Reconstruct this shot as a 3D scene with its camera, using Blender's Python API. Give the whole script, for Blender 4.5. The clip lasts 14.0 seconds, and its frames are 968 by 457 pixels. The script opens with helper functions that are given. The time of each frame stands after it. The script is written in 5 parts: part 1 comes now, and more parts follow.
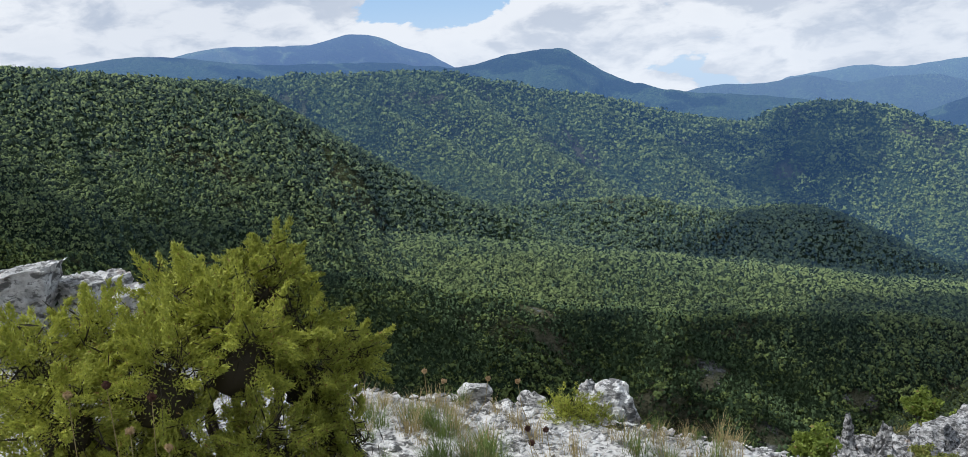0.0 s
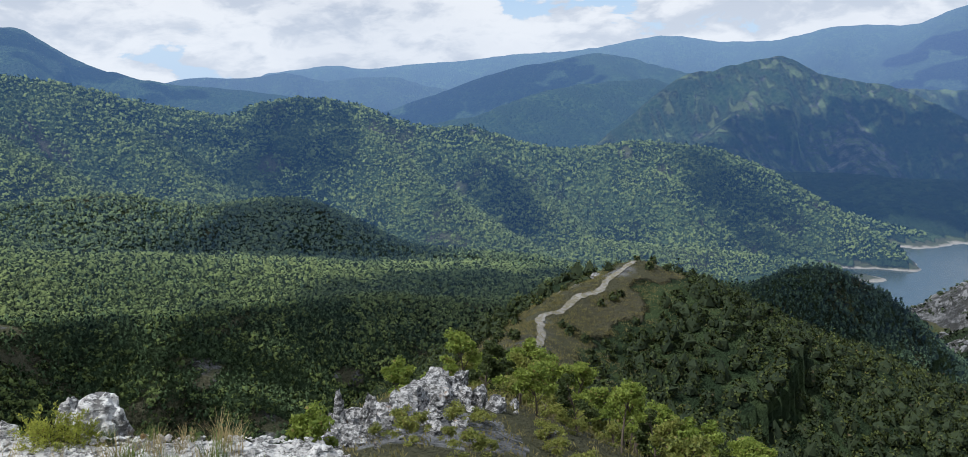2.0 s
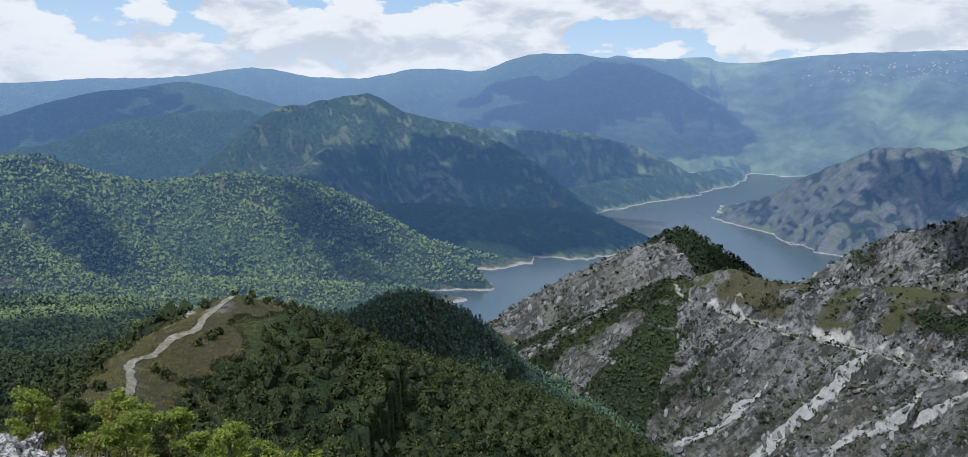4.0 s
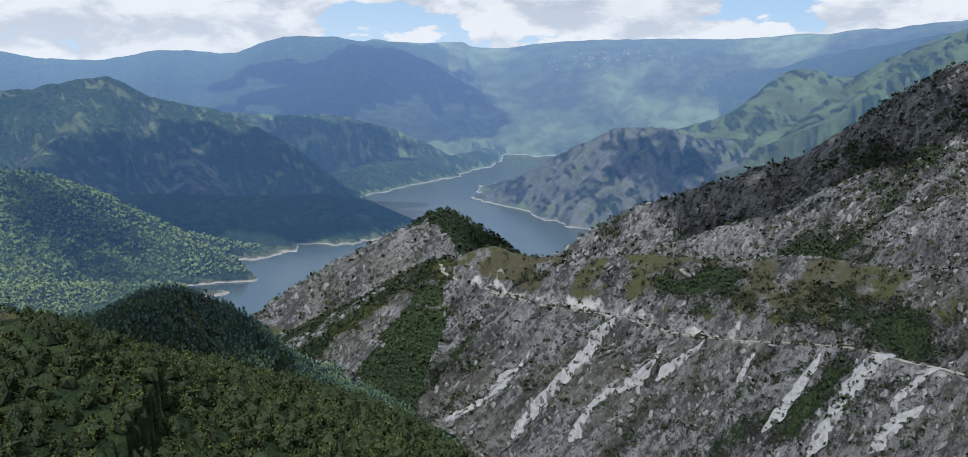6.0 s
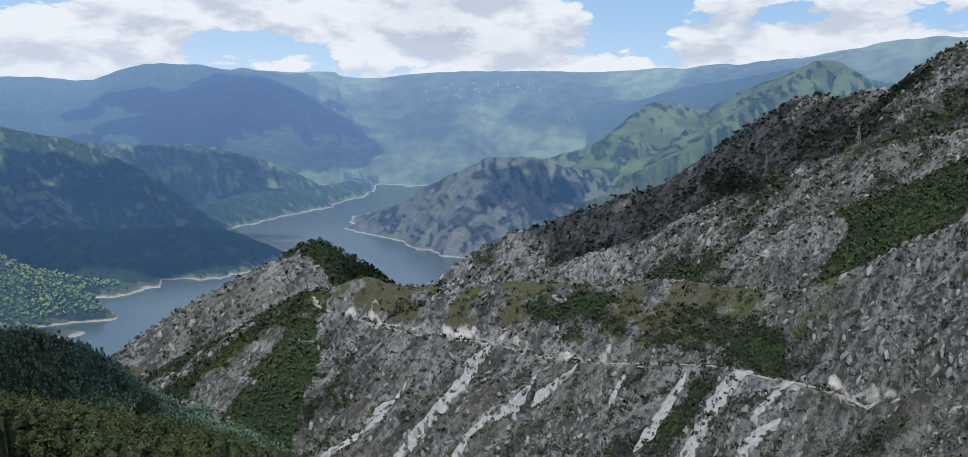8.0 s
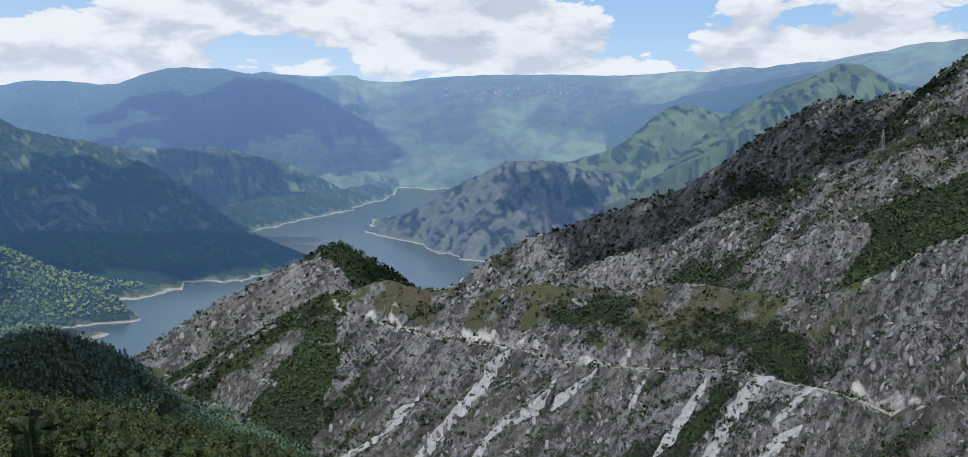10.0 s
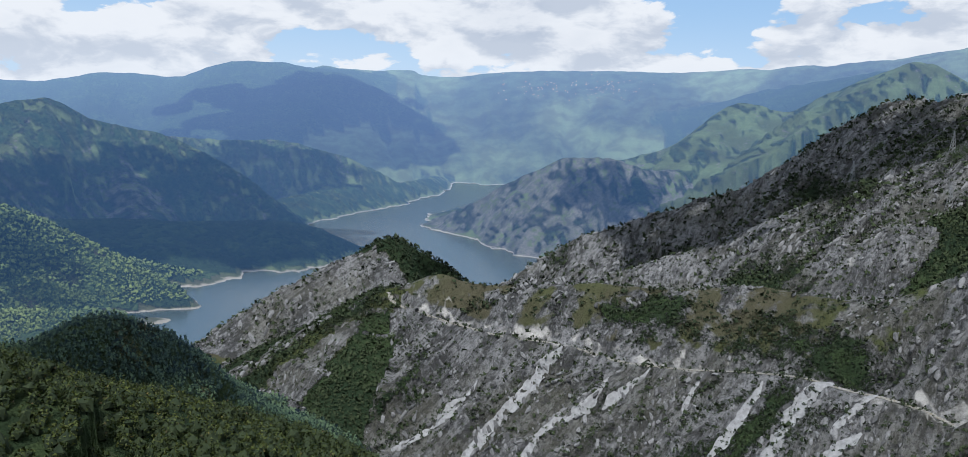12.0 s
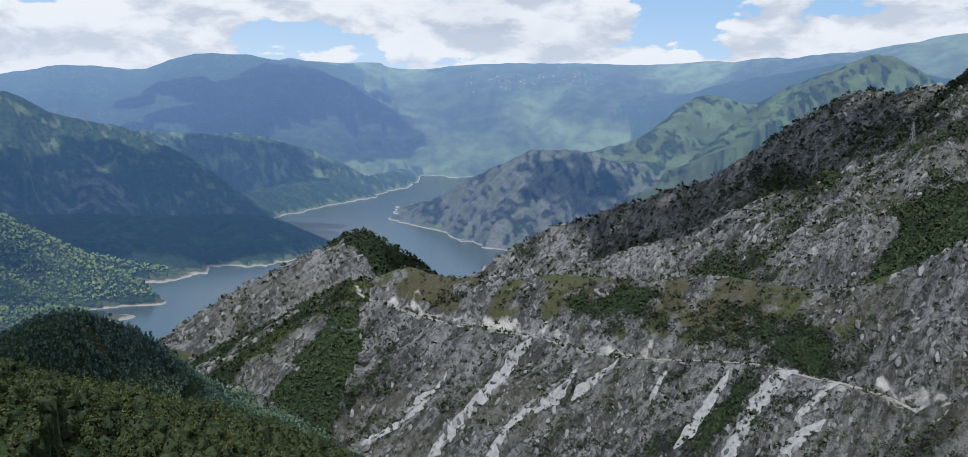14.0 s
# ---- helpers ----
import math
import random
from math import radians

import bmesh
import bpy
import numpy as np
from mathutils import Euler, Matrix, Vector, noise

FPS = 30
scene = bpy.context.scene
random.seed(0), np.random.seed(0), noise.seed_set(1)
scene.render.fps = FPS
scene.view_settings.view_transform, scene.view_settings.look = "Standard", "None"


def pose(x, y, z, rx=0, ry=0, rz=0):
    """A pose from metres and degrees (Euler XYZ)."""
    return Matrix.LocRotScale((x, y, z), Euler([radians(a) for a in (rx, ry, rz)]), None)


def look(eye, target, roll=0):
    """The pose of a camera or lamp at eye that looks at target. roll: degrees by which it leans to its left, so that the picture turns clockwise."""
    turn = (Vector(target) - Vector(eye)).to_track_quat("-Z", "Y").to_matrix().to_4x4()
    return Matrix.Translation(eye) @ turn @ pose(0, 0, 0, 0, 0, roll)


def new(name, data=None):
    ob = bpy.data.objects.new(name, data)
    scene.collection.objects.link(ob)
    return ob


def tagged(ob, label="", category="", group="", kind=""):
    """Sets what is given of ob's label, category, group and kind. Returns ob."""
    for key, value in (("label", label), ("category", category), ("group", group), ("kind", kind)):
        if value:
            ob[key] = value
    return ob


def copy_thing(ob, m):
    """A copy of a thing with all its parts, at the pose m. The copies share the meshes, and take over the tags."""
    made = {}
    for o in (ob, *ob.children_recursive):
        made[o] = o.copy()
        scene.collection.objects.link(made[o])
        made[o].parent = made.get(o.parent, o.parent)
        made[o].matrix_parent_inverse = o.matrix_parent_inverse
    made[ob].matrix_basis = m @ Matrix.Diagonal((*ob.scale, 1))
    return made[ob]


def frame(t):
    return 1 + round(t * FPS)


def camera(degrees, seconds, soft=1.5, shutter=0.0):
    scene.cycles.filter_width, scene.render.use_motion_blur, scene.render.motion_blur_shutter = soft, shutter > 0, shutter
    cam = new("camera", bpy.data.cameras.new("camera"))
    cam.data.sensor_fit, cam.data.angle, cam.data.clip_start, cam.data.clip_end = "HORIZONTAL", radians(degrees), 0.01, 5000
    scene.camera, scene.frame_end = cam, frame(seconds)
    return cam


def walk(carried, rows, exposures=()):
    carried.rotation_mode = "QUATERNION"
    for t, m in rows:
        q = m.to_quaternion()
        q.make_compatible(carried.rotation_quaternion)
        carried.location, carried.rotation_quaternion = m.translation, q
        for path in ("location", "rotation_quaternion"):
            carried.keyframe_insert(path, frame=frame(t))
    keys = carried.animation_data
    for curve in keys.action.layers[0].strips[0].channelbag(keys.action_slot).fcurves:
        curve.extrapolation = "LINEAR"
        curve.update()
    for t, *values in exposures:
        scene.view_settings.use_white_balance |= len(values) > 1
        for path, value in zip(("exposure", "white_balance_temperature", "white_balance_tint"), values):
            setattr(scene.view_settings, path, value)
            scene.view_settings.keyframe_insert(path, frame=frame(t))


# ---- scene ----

# ======== camera: turned in the hands of someone standing on the ledge ========
cam = camera(59.3, 14.0, 0.5)
EYE = 1.6
ROWS = [
    (0, 81.00, 4.00, 0.00), (0.5, 79.83, 3.01, -13.08), (1, 79.37, 1.73, -22.48), (1.5, 79.19, 1.43, -28.60),
    (2, 79.13, 1.00, -33.49), (2.5, 79.38, 0.46, -39.40), (3, 80.21, -0.26, -45.08), (3.5, 81.15, -0.96, -51.89),
    (4, 81.43, -1.57, -60.05), (4.2, 81.46, -1.78, -62.33), (6.3, 80.74, -1.57, -78.71), (6.5, 80.86, -1.68, -80.64),
    (7, 82.37, -1.85, -83.59), (7.2, 82.66, -1.73, -84.19), (9.3, 83.30, -1.61, -84.50), (9.5, 83.27, -1.67, -84.15),
    (10, 83.22, -1.74, -83.18), (10.5, 83.22, -1.72, -82.06), (11, 83.20, -1.89, -81.06), (11.5, 82.92, -2.34, -80.16),
    (12, 82.80, -2.48, -79.38), (12.5, 82.68, -2.59, -78.79), (13, 82.50, -2.50, -78.33), (13.5, 82.42, -2.19, -78.34),
    (14, 82.39, -2.32, -81.55),
]
walk(cam, [(t, pose(0, 0, EYE, rx, ry, rz)) for t, rx, ry, rz in ROWS], [(0.0, 0.0, 6050, 10), (14.0, 0.0, 6050, 10)])

# ======== light ========
SUN_AZ, SUN_EL = -90.0, 58.0          # degrees clockwise from +y, degrees above the horizon
scene.view_settings.exposure = 0.0
sun = new("sun", bpy.data.lights.new("sun", "SUN"))
sun.data.energy, sun.data.angle, sun.data.color = 4.2, radians(0.5), (1.0, 0.965, 0.91)
sun.matrix_world = look((0, 0, 300), (-300 * math.sin(radians(SUN_AZ)) * math.cos(radians(SUN_EL)),
                                      -300 * math.cos(radians(SUN_AZ)) * math.cos(radians(SUN_EL)),
                                      300 - 300 * math.sin(radians(SUN_EL))))
LAKE = -265.0


class Nodes:
    """Short-hand for node trees."""

    def __init__(self, tree):
        self.tree = tree
        tree.nodes.clear()

    def add(self, kind, **settings):
        n = self.tree.nodes.new(kind)
        for key, value in settings.items():
            if key in n.inputs:
                self.put(n.inputs[key], value)
        return n

    def put(self, socket, value):
        if isinstance(value, bpy.types.NodeSocket):
            self.tree.links.new(value, socket)
        else:
            socket.default_value = value

    def math(self, op, a, b=0.0, c=0.0, clamp=False):
        n = self.tree.nodes.new("ShaderNodeMath")
        n.operation, n.use_clamp = op, clamp
        for s, v in zip(n.inputs, (a, b, c)):
            self.put(s, v)
        return n.outputs[0]

    def vmath(self, op, a, b=(0, 0, 0)):
        n = self.tree.nodes.new("ShaderNodeVectorMath")
        n.operation = op
        self.put(n.inputs[0], a)
        self.put(n.inputs[1], b)
        return n.outputs[0]

    def dot(self, a, b):
        n = self.tree.nodes.new("ShaderNodeVectorMath")
        n.operation = "DOT_PRODUCT"
        self.put(n.inputs[0], a)
        self.put(n.inputs[1], b)
        return n.outputs["Value"]

    def noise(self, vec, scale, detail=4.0, rough=0.55, kind="FBM"):
        n = self.tree.nodes.new("ShaderNodeTexNoise")
        n.noise_type = kind
        self.put(n.inputs["Vector"], vec)
        n.inputs["Scale"].default_value, n.inputs["Detail"].default_value, n.inputs["Roughness"].default_value = scale, detail, rough
        return n.outputs[0]

    def voronoi(self, vec, scale, out="Distance"):
        n = self.tree.nodes.new("ShaderNodeTexVoronoi")
        self.put(n.inputs["Vector"], vec)
        n.inputs["Scale"].default_value = scale
        return n.outputs[out]

    def ramp(self, fac, lo, hi, a=0.0, b=1.0, smooth=True):
        n = self.tree.nodes.new("ShaderNodeMapRange")
        n.interpolation_type = "SMOOTHSTEP" if smooth else "LINEAR"
        self.put(n.inputs[0], fac)
        for s, v in zip(n.inputs[1:5], (lo, hi, a, b)):
            self.put(s, v)
        return n.outputs[0]

    def mix(self, fac, a, b, blend="MIX"):
        n = self.tree.nodes.new("ShaderNodeMix")
        n.data_type, n.blend_type = "RGBA", blend
        self.put(n.inputs[0], fac)
        for s, v in ((n.inputs[6], a), (n.inputs[7], b)):
            self.put(s, (*v, 1.0) if isinstance(v, tuple) and len(v) == 3 else v)
        return n.outputs[2]

    def bump(self, height, strength, distance):
        n = self.add("ShaderNodeBump", Strength=strength, Distance=distance, Height=height)
        return n.outputs[0]


def heaped(k, place):
    """Rounded heaps on rounded heaps, as cumulus has them, from 0 to 1."""
    v = k.tree.nodes.new("ShaderNodeTexVoronoi")
    v.feature, v.normalize = "SMOOTH_F1", True
    k.put(v.inputs["Vector"], place)
    for key, value in (("Scale", 10.0), ("Detail", 4.0), ("Roughness", 0.5), ("Lacunarity", 2.3), ("Smoothness", 0.35)):
        v.inputs[key].default_value = value
    return k.math("ADD", k.math("MULTIPLY", k.math("SUBTRACT", 1.0, v.outputs["Distance"]), 0.62), k.math("MULTIPLY", k.noise(place, 6.0, 8.0, 0.55), 0.38))


def make_world():
    world = bpy.data.worlds.new("sky")
    world.use_nodes = True
    k = Nodes(world.node_tree)
    sky = k.add("ShaderNodeTexSky")
    sky.sky_type, sky.sun_disc = "NISHITA", False
    sky.sun_elevation, sky.sun_rotation = radians(SUN_EL), radians(SUN_AZ)
    sky.altitude, sky.air_density, sky.dust_density, sky.ozone_density = 900, 1.0, 1.2, 1.0
    way = k.add("ShaderNodeTexCoord").outputs["Generated"]
    sep = k.add("ShaderNodeSeparateXYZ", Vector=way)
    z = k.math("MAXIMUM", sep.outputs[2], 0.0)
    level = k.add("ShaderNodeCombineXYZ", X=sep.outputs[0], Y=sep.outputs[1], Z=0.0).outputs[0]
    ring = k.vmath("NORMALIZE", level)
    tall = k.add("ShaderNodeCombineXYZ", X=0.0, Y=0.0, Z=k.math("MULTIPLY", sep.outputs[2], 2.3)).outputs[0]
    place = k.vmath("ADD", ring, tall)
    above = k.vmath("ADD", place, (0.0, 0.0, 0.055))
    big = k.noise(place, 2.6, 2.0, 0.5)
    warp = k.vmath("ADD", place, k.vmath("MULTIPLY", k.add("ShaderNodeTexNoise", Vector=place, Scale=9.0, Detail=5.0).outputs["Color"], (0.07, 0.07, 0.07)))
    here, over = heaped(k, warp), heaped(k, k.vmath("ADD", warp, (0.0, 0.0, 0.05)))
    # fewer clouds towards +x
    open_sky = k.ramp(sep.outputs[0], 0.5, 0.98, -0.012, 0.036)
    body = k.math("SUBTRACT", k.math("ADD", k.math("MULTIPLY", big, 0.50), k.math("MULTIPLY", here, 0.50)), open_sky)
    mask = k.ramp(body, 0.506, 0.520)
    # bright heaped tops and edges, grey bases where more cloud stands above
    base = k.math("ADD", k.ramp(k.math("SUBTRACT", over, here), -0.05, 0.09, 0.0, 0.85), k.ramp(body, 0.55, 0.66, 0.0, 0.25), clamp=True)
    cloud = k.mix(base, (8.7, 8.75, 8.8), (5.2, 5.7, 6.5))
    blue = k.mix(0.75, sky.outputs[0], (3.9, 6.0, 8.6))
    haze = k.ramp(z, 0.02, 0.15, 0.5, 0.0)
    both = k.mix(mask, k.mix(haze, blue, (7.4, 8.4, 9.3)), k.mix(k.ramp(z, 0.02, 0.10, 0.25, 0.0), cloud, (8.2, 8.7, 9.3)))
    back = k.add("ShaderNodeBackground", Color=both, Strength=0.10)
    out = k.add("ShaderNodeOutputWorld", Surface=back.outputs[0])
    scene.world = world


make_world()


# ======== terrain: ridges, slopes and gullies ========
def hash01(ix, iy, seed):
    n = (ix.astype(np.int64) * 374761393 + iy.astype(np.int64) * 668265263 + seed * 1442695041) & 0xFFFFFFFF
    n = ((n ^ (n >> 13)) * 1274126177) & 0xFFFFFFFF
    return ((n ^ (n >> 16)) & 0xFFFFFF) / float(0xFFFFFF)


def value_noise(x, y, seed=0):
    """Smooth noise from -1 to 1, one lump a unit."""
    ix, iy = np.floor(x), np.floor(y)
    fx, fy = x - ix, y - iy
    fx, fy = fx * fx * fx * (fx * (fx * 6 - 15) + 10), fy * fy * fy * (fy * (fy * 6 - 15) + 10)
    a, b = hash01(ix, iy, seed), hash01(ix + 1, iy, seed)
    c, d = hash01(ix, iy + 1, seed), hash01(ix + 1, iy + 1, seed)
    return 2 * (a + (b - a) * fx + (c - a) * fy + (a - b - c + d) * fx * fy) - 1


def fbm(x, y, octaves=4, seed=0, gain=0.5):
    total, amp, norm = np.zeros_like(x), 1.0, 0.0
    for o in range(octaves):
        total += amp * value_noise(x, y, seed + o * 17)
        norm += amp
        x, y, amp = 1.97 * x + 11.3, 2.03 * y - 7.1, amp * gain
    return total / norm


def smooth_line(points, steps=3):
    """A Catmull-Rom line through the points."""
    p = np.array(points, float)
    p = np.vstack([2 * p[0] - p[1], p, 2 * p[-1] - p[-2]])
    out = []
    for i in range(1, len(p) - 2):
        for s in range(steps):
            t = s / steps
            out.append(0.5 * (2 * p[i] + (p[i + 1] - p[i - 1]) * t + (2 * p[i - 1] - 5 * p[i] + 4 * p[i + 1] - p[i + 2]) * t * t
                              + (3 * p[i] - p[i - 1] - 3 * p[i + 1] + p[i + 2]) * t ** 3))
    out.append(p[-2])
    return np.array(out)


RIDGES = []


def ridge(points, left, right, round_top=12.0, gully=8.0, wave=60.0, wood=1.0, rock=0.0, far=0, steps=3, reach=1e9, skew=0.0):
    """A crest line, the slopes on its left and right sides, and its cover of wood and bare rock."""
    RIDGES.append(dict(line=smooth_line(points, steps), left=left, right=right, top=round_top, gully=gully, wave=wave,
                       wood=wood, rock=rock, far=far, reach=reach, skew=skew, seed=len(RIDGES) * 7 + 3))


# -- the ledge, the ridge with the path and its shoulder --
ridge([(1.6, 2.6, -1.0), (4, 8, -3.9), (8.5, 17, -7), (12, 22, -8.5), (17, 29, -11.5), (29, 43, -20), (48, 68, -32), (65, 91, -37.5), (84, 112, -41), (98, 120, -40), (119, 124, -39.5)], 0.75, 0.46, 3.0, 2.5, 22, 0.75, 0.25, reach=100)
ridge([(119, 124, -39.5), (135, 126, -46), (159, 121, -59), (168, 108, -67.5), (168, 89, -73), (152, 64, -72), (133, 45, -71)], 0.75, 0.28, 8.0, 3, 28, 1.0, 0.0)
ridge([(119, 124, -40), (117, 144, -46), (111, 154, -53), (99, 156, -60)], 0.7, 0.7, 5.0, 3, 28, 0.8, 0.2)
# -- the wooded valley below the ledge --
ridge([(-378, 492, 44), (-311, 559, 38), (-274, 590, 32), (-230, 619, 26), (-180, 656, 15), (-139, 676, -12), (-96, 693, -43), (-38, 699, -77), (21, 690, -103), (46, 638, -121)], 0.55, 0.6, 14, 22, 90, 0.93, 0.07)
ridge([(-247, 340, -29), (-202, 391, -59), (-153, 413, -73), (-80, 443, -90), (-36, 449, -108)], 0.5, 0.6, 14, 12, 60, 0.8, 0.15)
ridge([(-407, 1182, 46), (-313, 1210, 38), (-246, 1226, 44), (-75, 1298, 37), (16, 1300, 17), (159, 1341, -14), (308, 1366, -53), (407, 1339, -72)], 0.65, 0.7, 20, 24, 120, 1, 0, 5)
ridge([(-73, 1248, 33), (11, 1130, -34), (82, 1037, -85), (135, 951, -127)], 0.5, 0.5, 18, 20, 80, 1, 0, 5)
ridge([(157, 1321, -16), (240, 1227, -79), (273, 1117, -133), (270, 1046, -152)], 0.5, 0.5, 18, 20, 80, 1, 0, 5)
ridge([(-242, 1206, 42), (-132, 1112, -15), (-37, 1019, -64), (31, 929, -111)], 0.5, 0.5, 18, 20, 80, 1, 0, 5)
ridge([(355, 1457, -125), (433, 1384, -69), (503, 1307, -50), (577, 1254, -57), (673, 1205, -99), (752, 1181, -102), (818, 1136, -126), (876, 1066, -135), (927, 968, -125), (987, 891, -131)], 0.7, 0.7, 20, 24, 110, 0.97, 0.05, 5)
ridge([(916, 978, -127), (982, 882, -131), (1008, 821, -147), (1031, 724, -190), (1043, 633, -238), (1033, 570, -268)], 0.6, 0.6, 18, 18, 80, 1, 0, 5)
ridge([(503, 1307, -52), (426, 1260, -107), (352, 1147, -168)], 0.52, 0.52, 15, 20, 80, 1, 0, 5)
ridge([(577, 1254, -59), (572, 1100, -133), (587, 954, -184), (584, 811, -218)], 0.52, 0.52, 16, 20, 80, 1, 0, 5)
ridge([(752, 1181, -104), (731, 1014, -169), (712, 865, -218), (696, 786, -235)], 0.52, 0.52, 16, 20, 80, 1, 0, 5)
ridge([(927, 968, -127), (882, 871, -176), (830, 752, -238)], 0.52, 0.52, 16, 20, 80, 1, 0, 5)
ridge([(982, 882, -133), (951, 796, -192), (922, 687, -238), (909, 637, -263)], 0.52, 0.52, 16, 20, 80, 1, 0, 5)
ridge([(-88, 845, -93), (26, 830, -108), (91, 815, -106), (152, 796, -108), (202, 774, -120), (258, 747, -117), (297, 721, -124), (349, 675, -157), (402, 633, -165), (445, 591, -168), (476, 553, -181)], 0.4, 0.35, 16, 14, 90)
ridge([(-108, 590, -92), (-51, 598, -101), (15, 600, -111), (89, 593, -123), (169, 576, -134), (251, 545, -144), (310, 514, -150)], 0.16, 0.12, 30, 4, 90, 0.88, 0.0, reach=110)
ridge([(-70, 424, -89), (-28, 429, -100), (-2, 430, -106), (48, 427, -116), (90, 420, -120), (144, 426, -123), (216, 429, -131), (274, 418, -142)], 0.2, 0.42, 8, 8, 60, 0.9, 0.12, reach=120)
ridge([(90, 420, -121), (92, 369, -128), (104, 329, -140), (109, 301, -155)], 0.45, 0.45, 10, 8, 50, 0.85, 0.1)
ridge([(-2, 430, -108), (10, 380, -118), (23, 334, -135)], 0.45, 0.45, 10, 8, 50)
ridge([(216, 429, -132), (174, 382, -142), (154, 347, -158)], 0.45, 0.45, 10, 8, 50, 0.8, 0.3)
ridge([(343, 321, -120), (392, 310, -126), (424, 301, -119), (445, 288, -124), (468, 269, -141), (483, 252, -162), (484, 240, -177)], 0.5, 0.6, 6, 8, 45, 0.97, 0.22)
ridge([(1050, 960, -185), (1120, 830, -220), (1180, 720, -243), (1215, 645, -258), (1226, 612, -266)], 0.35, 0.35, 20, 6, 60, 1, 0, 5)
ridge([(700, 800, -222), (850, 700, -242), (930, 620, -256), (965, 572, -266)], 0.3, 0.3, 20, 6, 60, 1, 0, 5)
# -- mountains across the lake --
ridge([(1930, 900, -225), (2230, 890, -213), (2574, 850, -213), (2995, 810, -225), (3400, 840, -235), (3700, 880, -240)], 0.4, 0.4, 20, 14, 90, 0.95, 0.3, 1)
ridge([(1368, 1459, -125), (1562, 1478, -31), (1638, 1469, -23), (1779, 1378, 11), (1840, 1295, -36), (1894, 1215, -52), (1901, 1107, -77), (1874, 948, -138), (1829, 808, -215), (1804, 741, -252)], 0.6, 0.5, 15, 30, 130, 0.95, 0.4, 1)
ridge([(1779, 1378, 8), (1534, 1284, -107), (1331, 1211, -173)], 0.5, 0.5, 15, 24, 100, 0.8, 0.4, 1)
ridge([(1840, 1295, -39), (1710, 1130, -148), (1573, 974, -227), (1496, 807, -292)], 0.5, 0.5, 15, 24, 100, 0.85, 0.55, 1)
ridge([(1223, 1000, -192), (1305, 926, -194), (1361, 841, -195), (1372, 822, -199), (1465, 737, -203), (1551, 645, -210), (1612, 540, -258)], 0.3, 0.3, 20, 12, 80, 0.95, 0.2, 1)
ridge([(2372, 1669, -87), (2441, 1566, -78), (2537, 1405, -93), (2649, 1180, -91), (2666, 1008, -121), (2731, 900, -160), (2763, 830, -205), (2781, 770, -262)], 0.45, 0.45, 20, 30, 150, 0.8, 0.4, 1)
ridge([(2649, 1180, -95), (2506, 1006, -178), (2353, 844, -243)], 0.45, 0.45, 20, 24, 100, 0.7, 0.4, 1)
ridge([(1516, 3155, -197), (1747, 3033, -113), (1907, 2935, -49), (2070, 2822, 1), (2333, 2676, 39), (2446, 2503, -1), (2412, 2252, -45)], 0.5, 0.5, 30, 40, 200, 1, 0, 2)
ridge([(2333, 2676, 35), (2191, 2332, -67), (2066, 2036, -157)], 0.45, 0.45, 30, 40, 200, 1, 0, 2)
ridge([(1179, 2317, -185), (1358, 2099, -141), (1535, 2099, -95), (1722, 2080, -61), (1956, 2003, -48)], 0.45, 0.45, 30, 30, 200, 1, 0, 2)
ridge([(-388, 3378, 124), (-96, 3299, 110), (95, 3299, 143), (294, 3287, 156), (395, 3276, 98), (507, 3261, 28), (706, 3121, -35), (913, 3067, -63), (1127, 2995, -95), (1284, 2822, -135)], 0.45, 0.4, 20, 30, 200, 1, 0, 2)
ridge([(-1860, 2965, 215), (-1527, 3150, 206), (-1373, 3219, 227), (-1171, 3298, 223), (-870, 3390, 177), (-445, 3472, 160), (-99, 3399, 109)], 0.45, 0.4, 20, 30, 200, 1, 0, 2)
ridge([(-1617, 4199, 245), (-1422, 4269, 305), (-1253, 4322, 320), (-872, 4415, 310), (-684, 4448, 352), (-530, 4469, 333), (-409, 4481, 273), (-285, 4491, 233), (-132, 4498, 144)], 0.5, 0.4, 15, 50, 250, 0.9, 0.2, 3)
ridge([(787, 4227, -89), (1070, 4165, -25), (1323, 4091, -32), (1508, 4027, -8), (1689, 3954, -52), (1912, 3852, -34), (2130, 3620, -100)], 0.45, 0.4, 20, 40, 200, 1, 0, 3)
ridge([(1571, 4430, -16), (1879, 4308, 18), (2061, 4224, -3), (2469, 4058, 35), (2777, 3854, 65), (3036, 3653, 82), (3398, 3390, 143), (3628, 3143, 100), (3805, 2843, 128), (3902, 2709, 167), (4058, 2371, 158)], 0.45, 0.4, 20, 40, 250, 1, 0, 4)
ridge([(4058, 2371, 158), (4079, 2232, 207), (4103, 2079, 260), (4195, 1887, 263), (4259, 1737, 252), (4398, 1510, 239), (4486, 1403, 238)], 0.5, 0.5, 25, 40, 250, 1, 0, 3)
ridge([(4200, 1890, 256), (4130, 1690, 228), (4150, 1430, 190), (4100, 1160, 62), (4060, 960, -45), (4010, 770, -170), (3960, 670, -240)], 0.5, 0.5, 25, 40, 250, 1, 0, 3)
ridge([(4104, 2079, 254), (3745, 2114, 38), (3412, 2087, -97)], 0.5, 0.5, 25, 40, 250, 1, 0, 3)
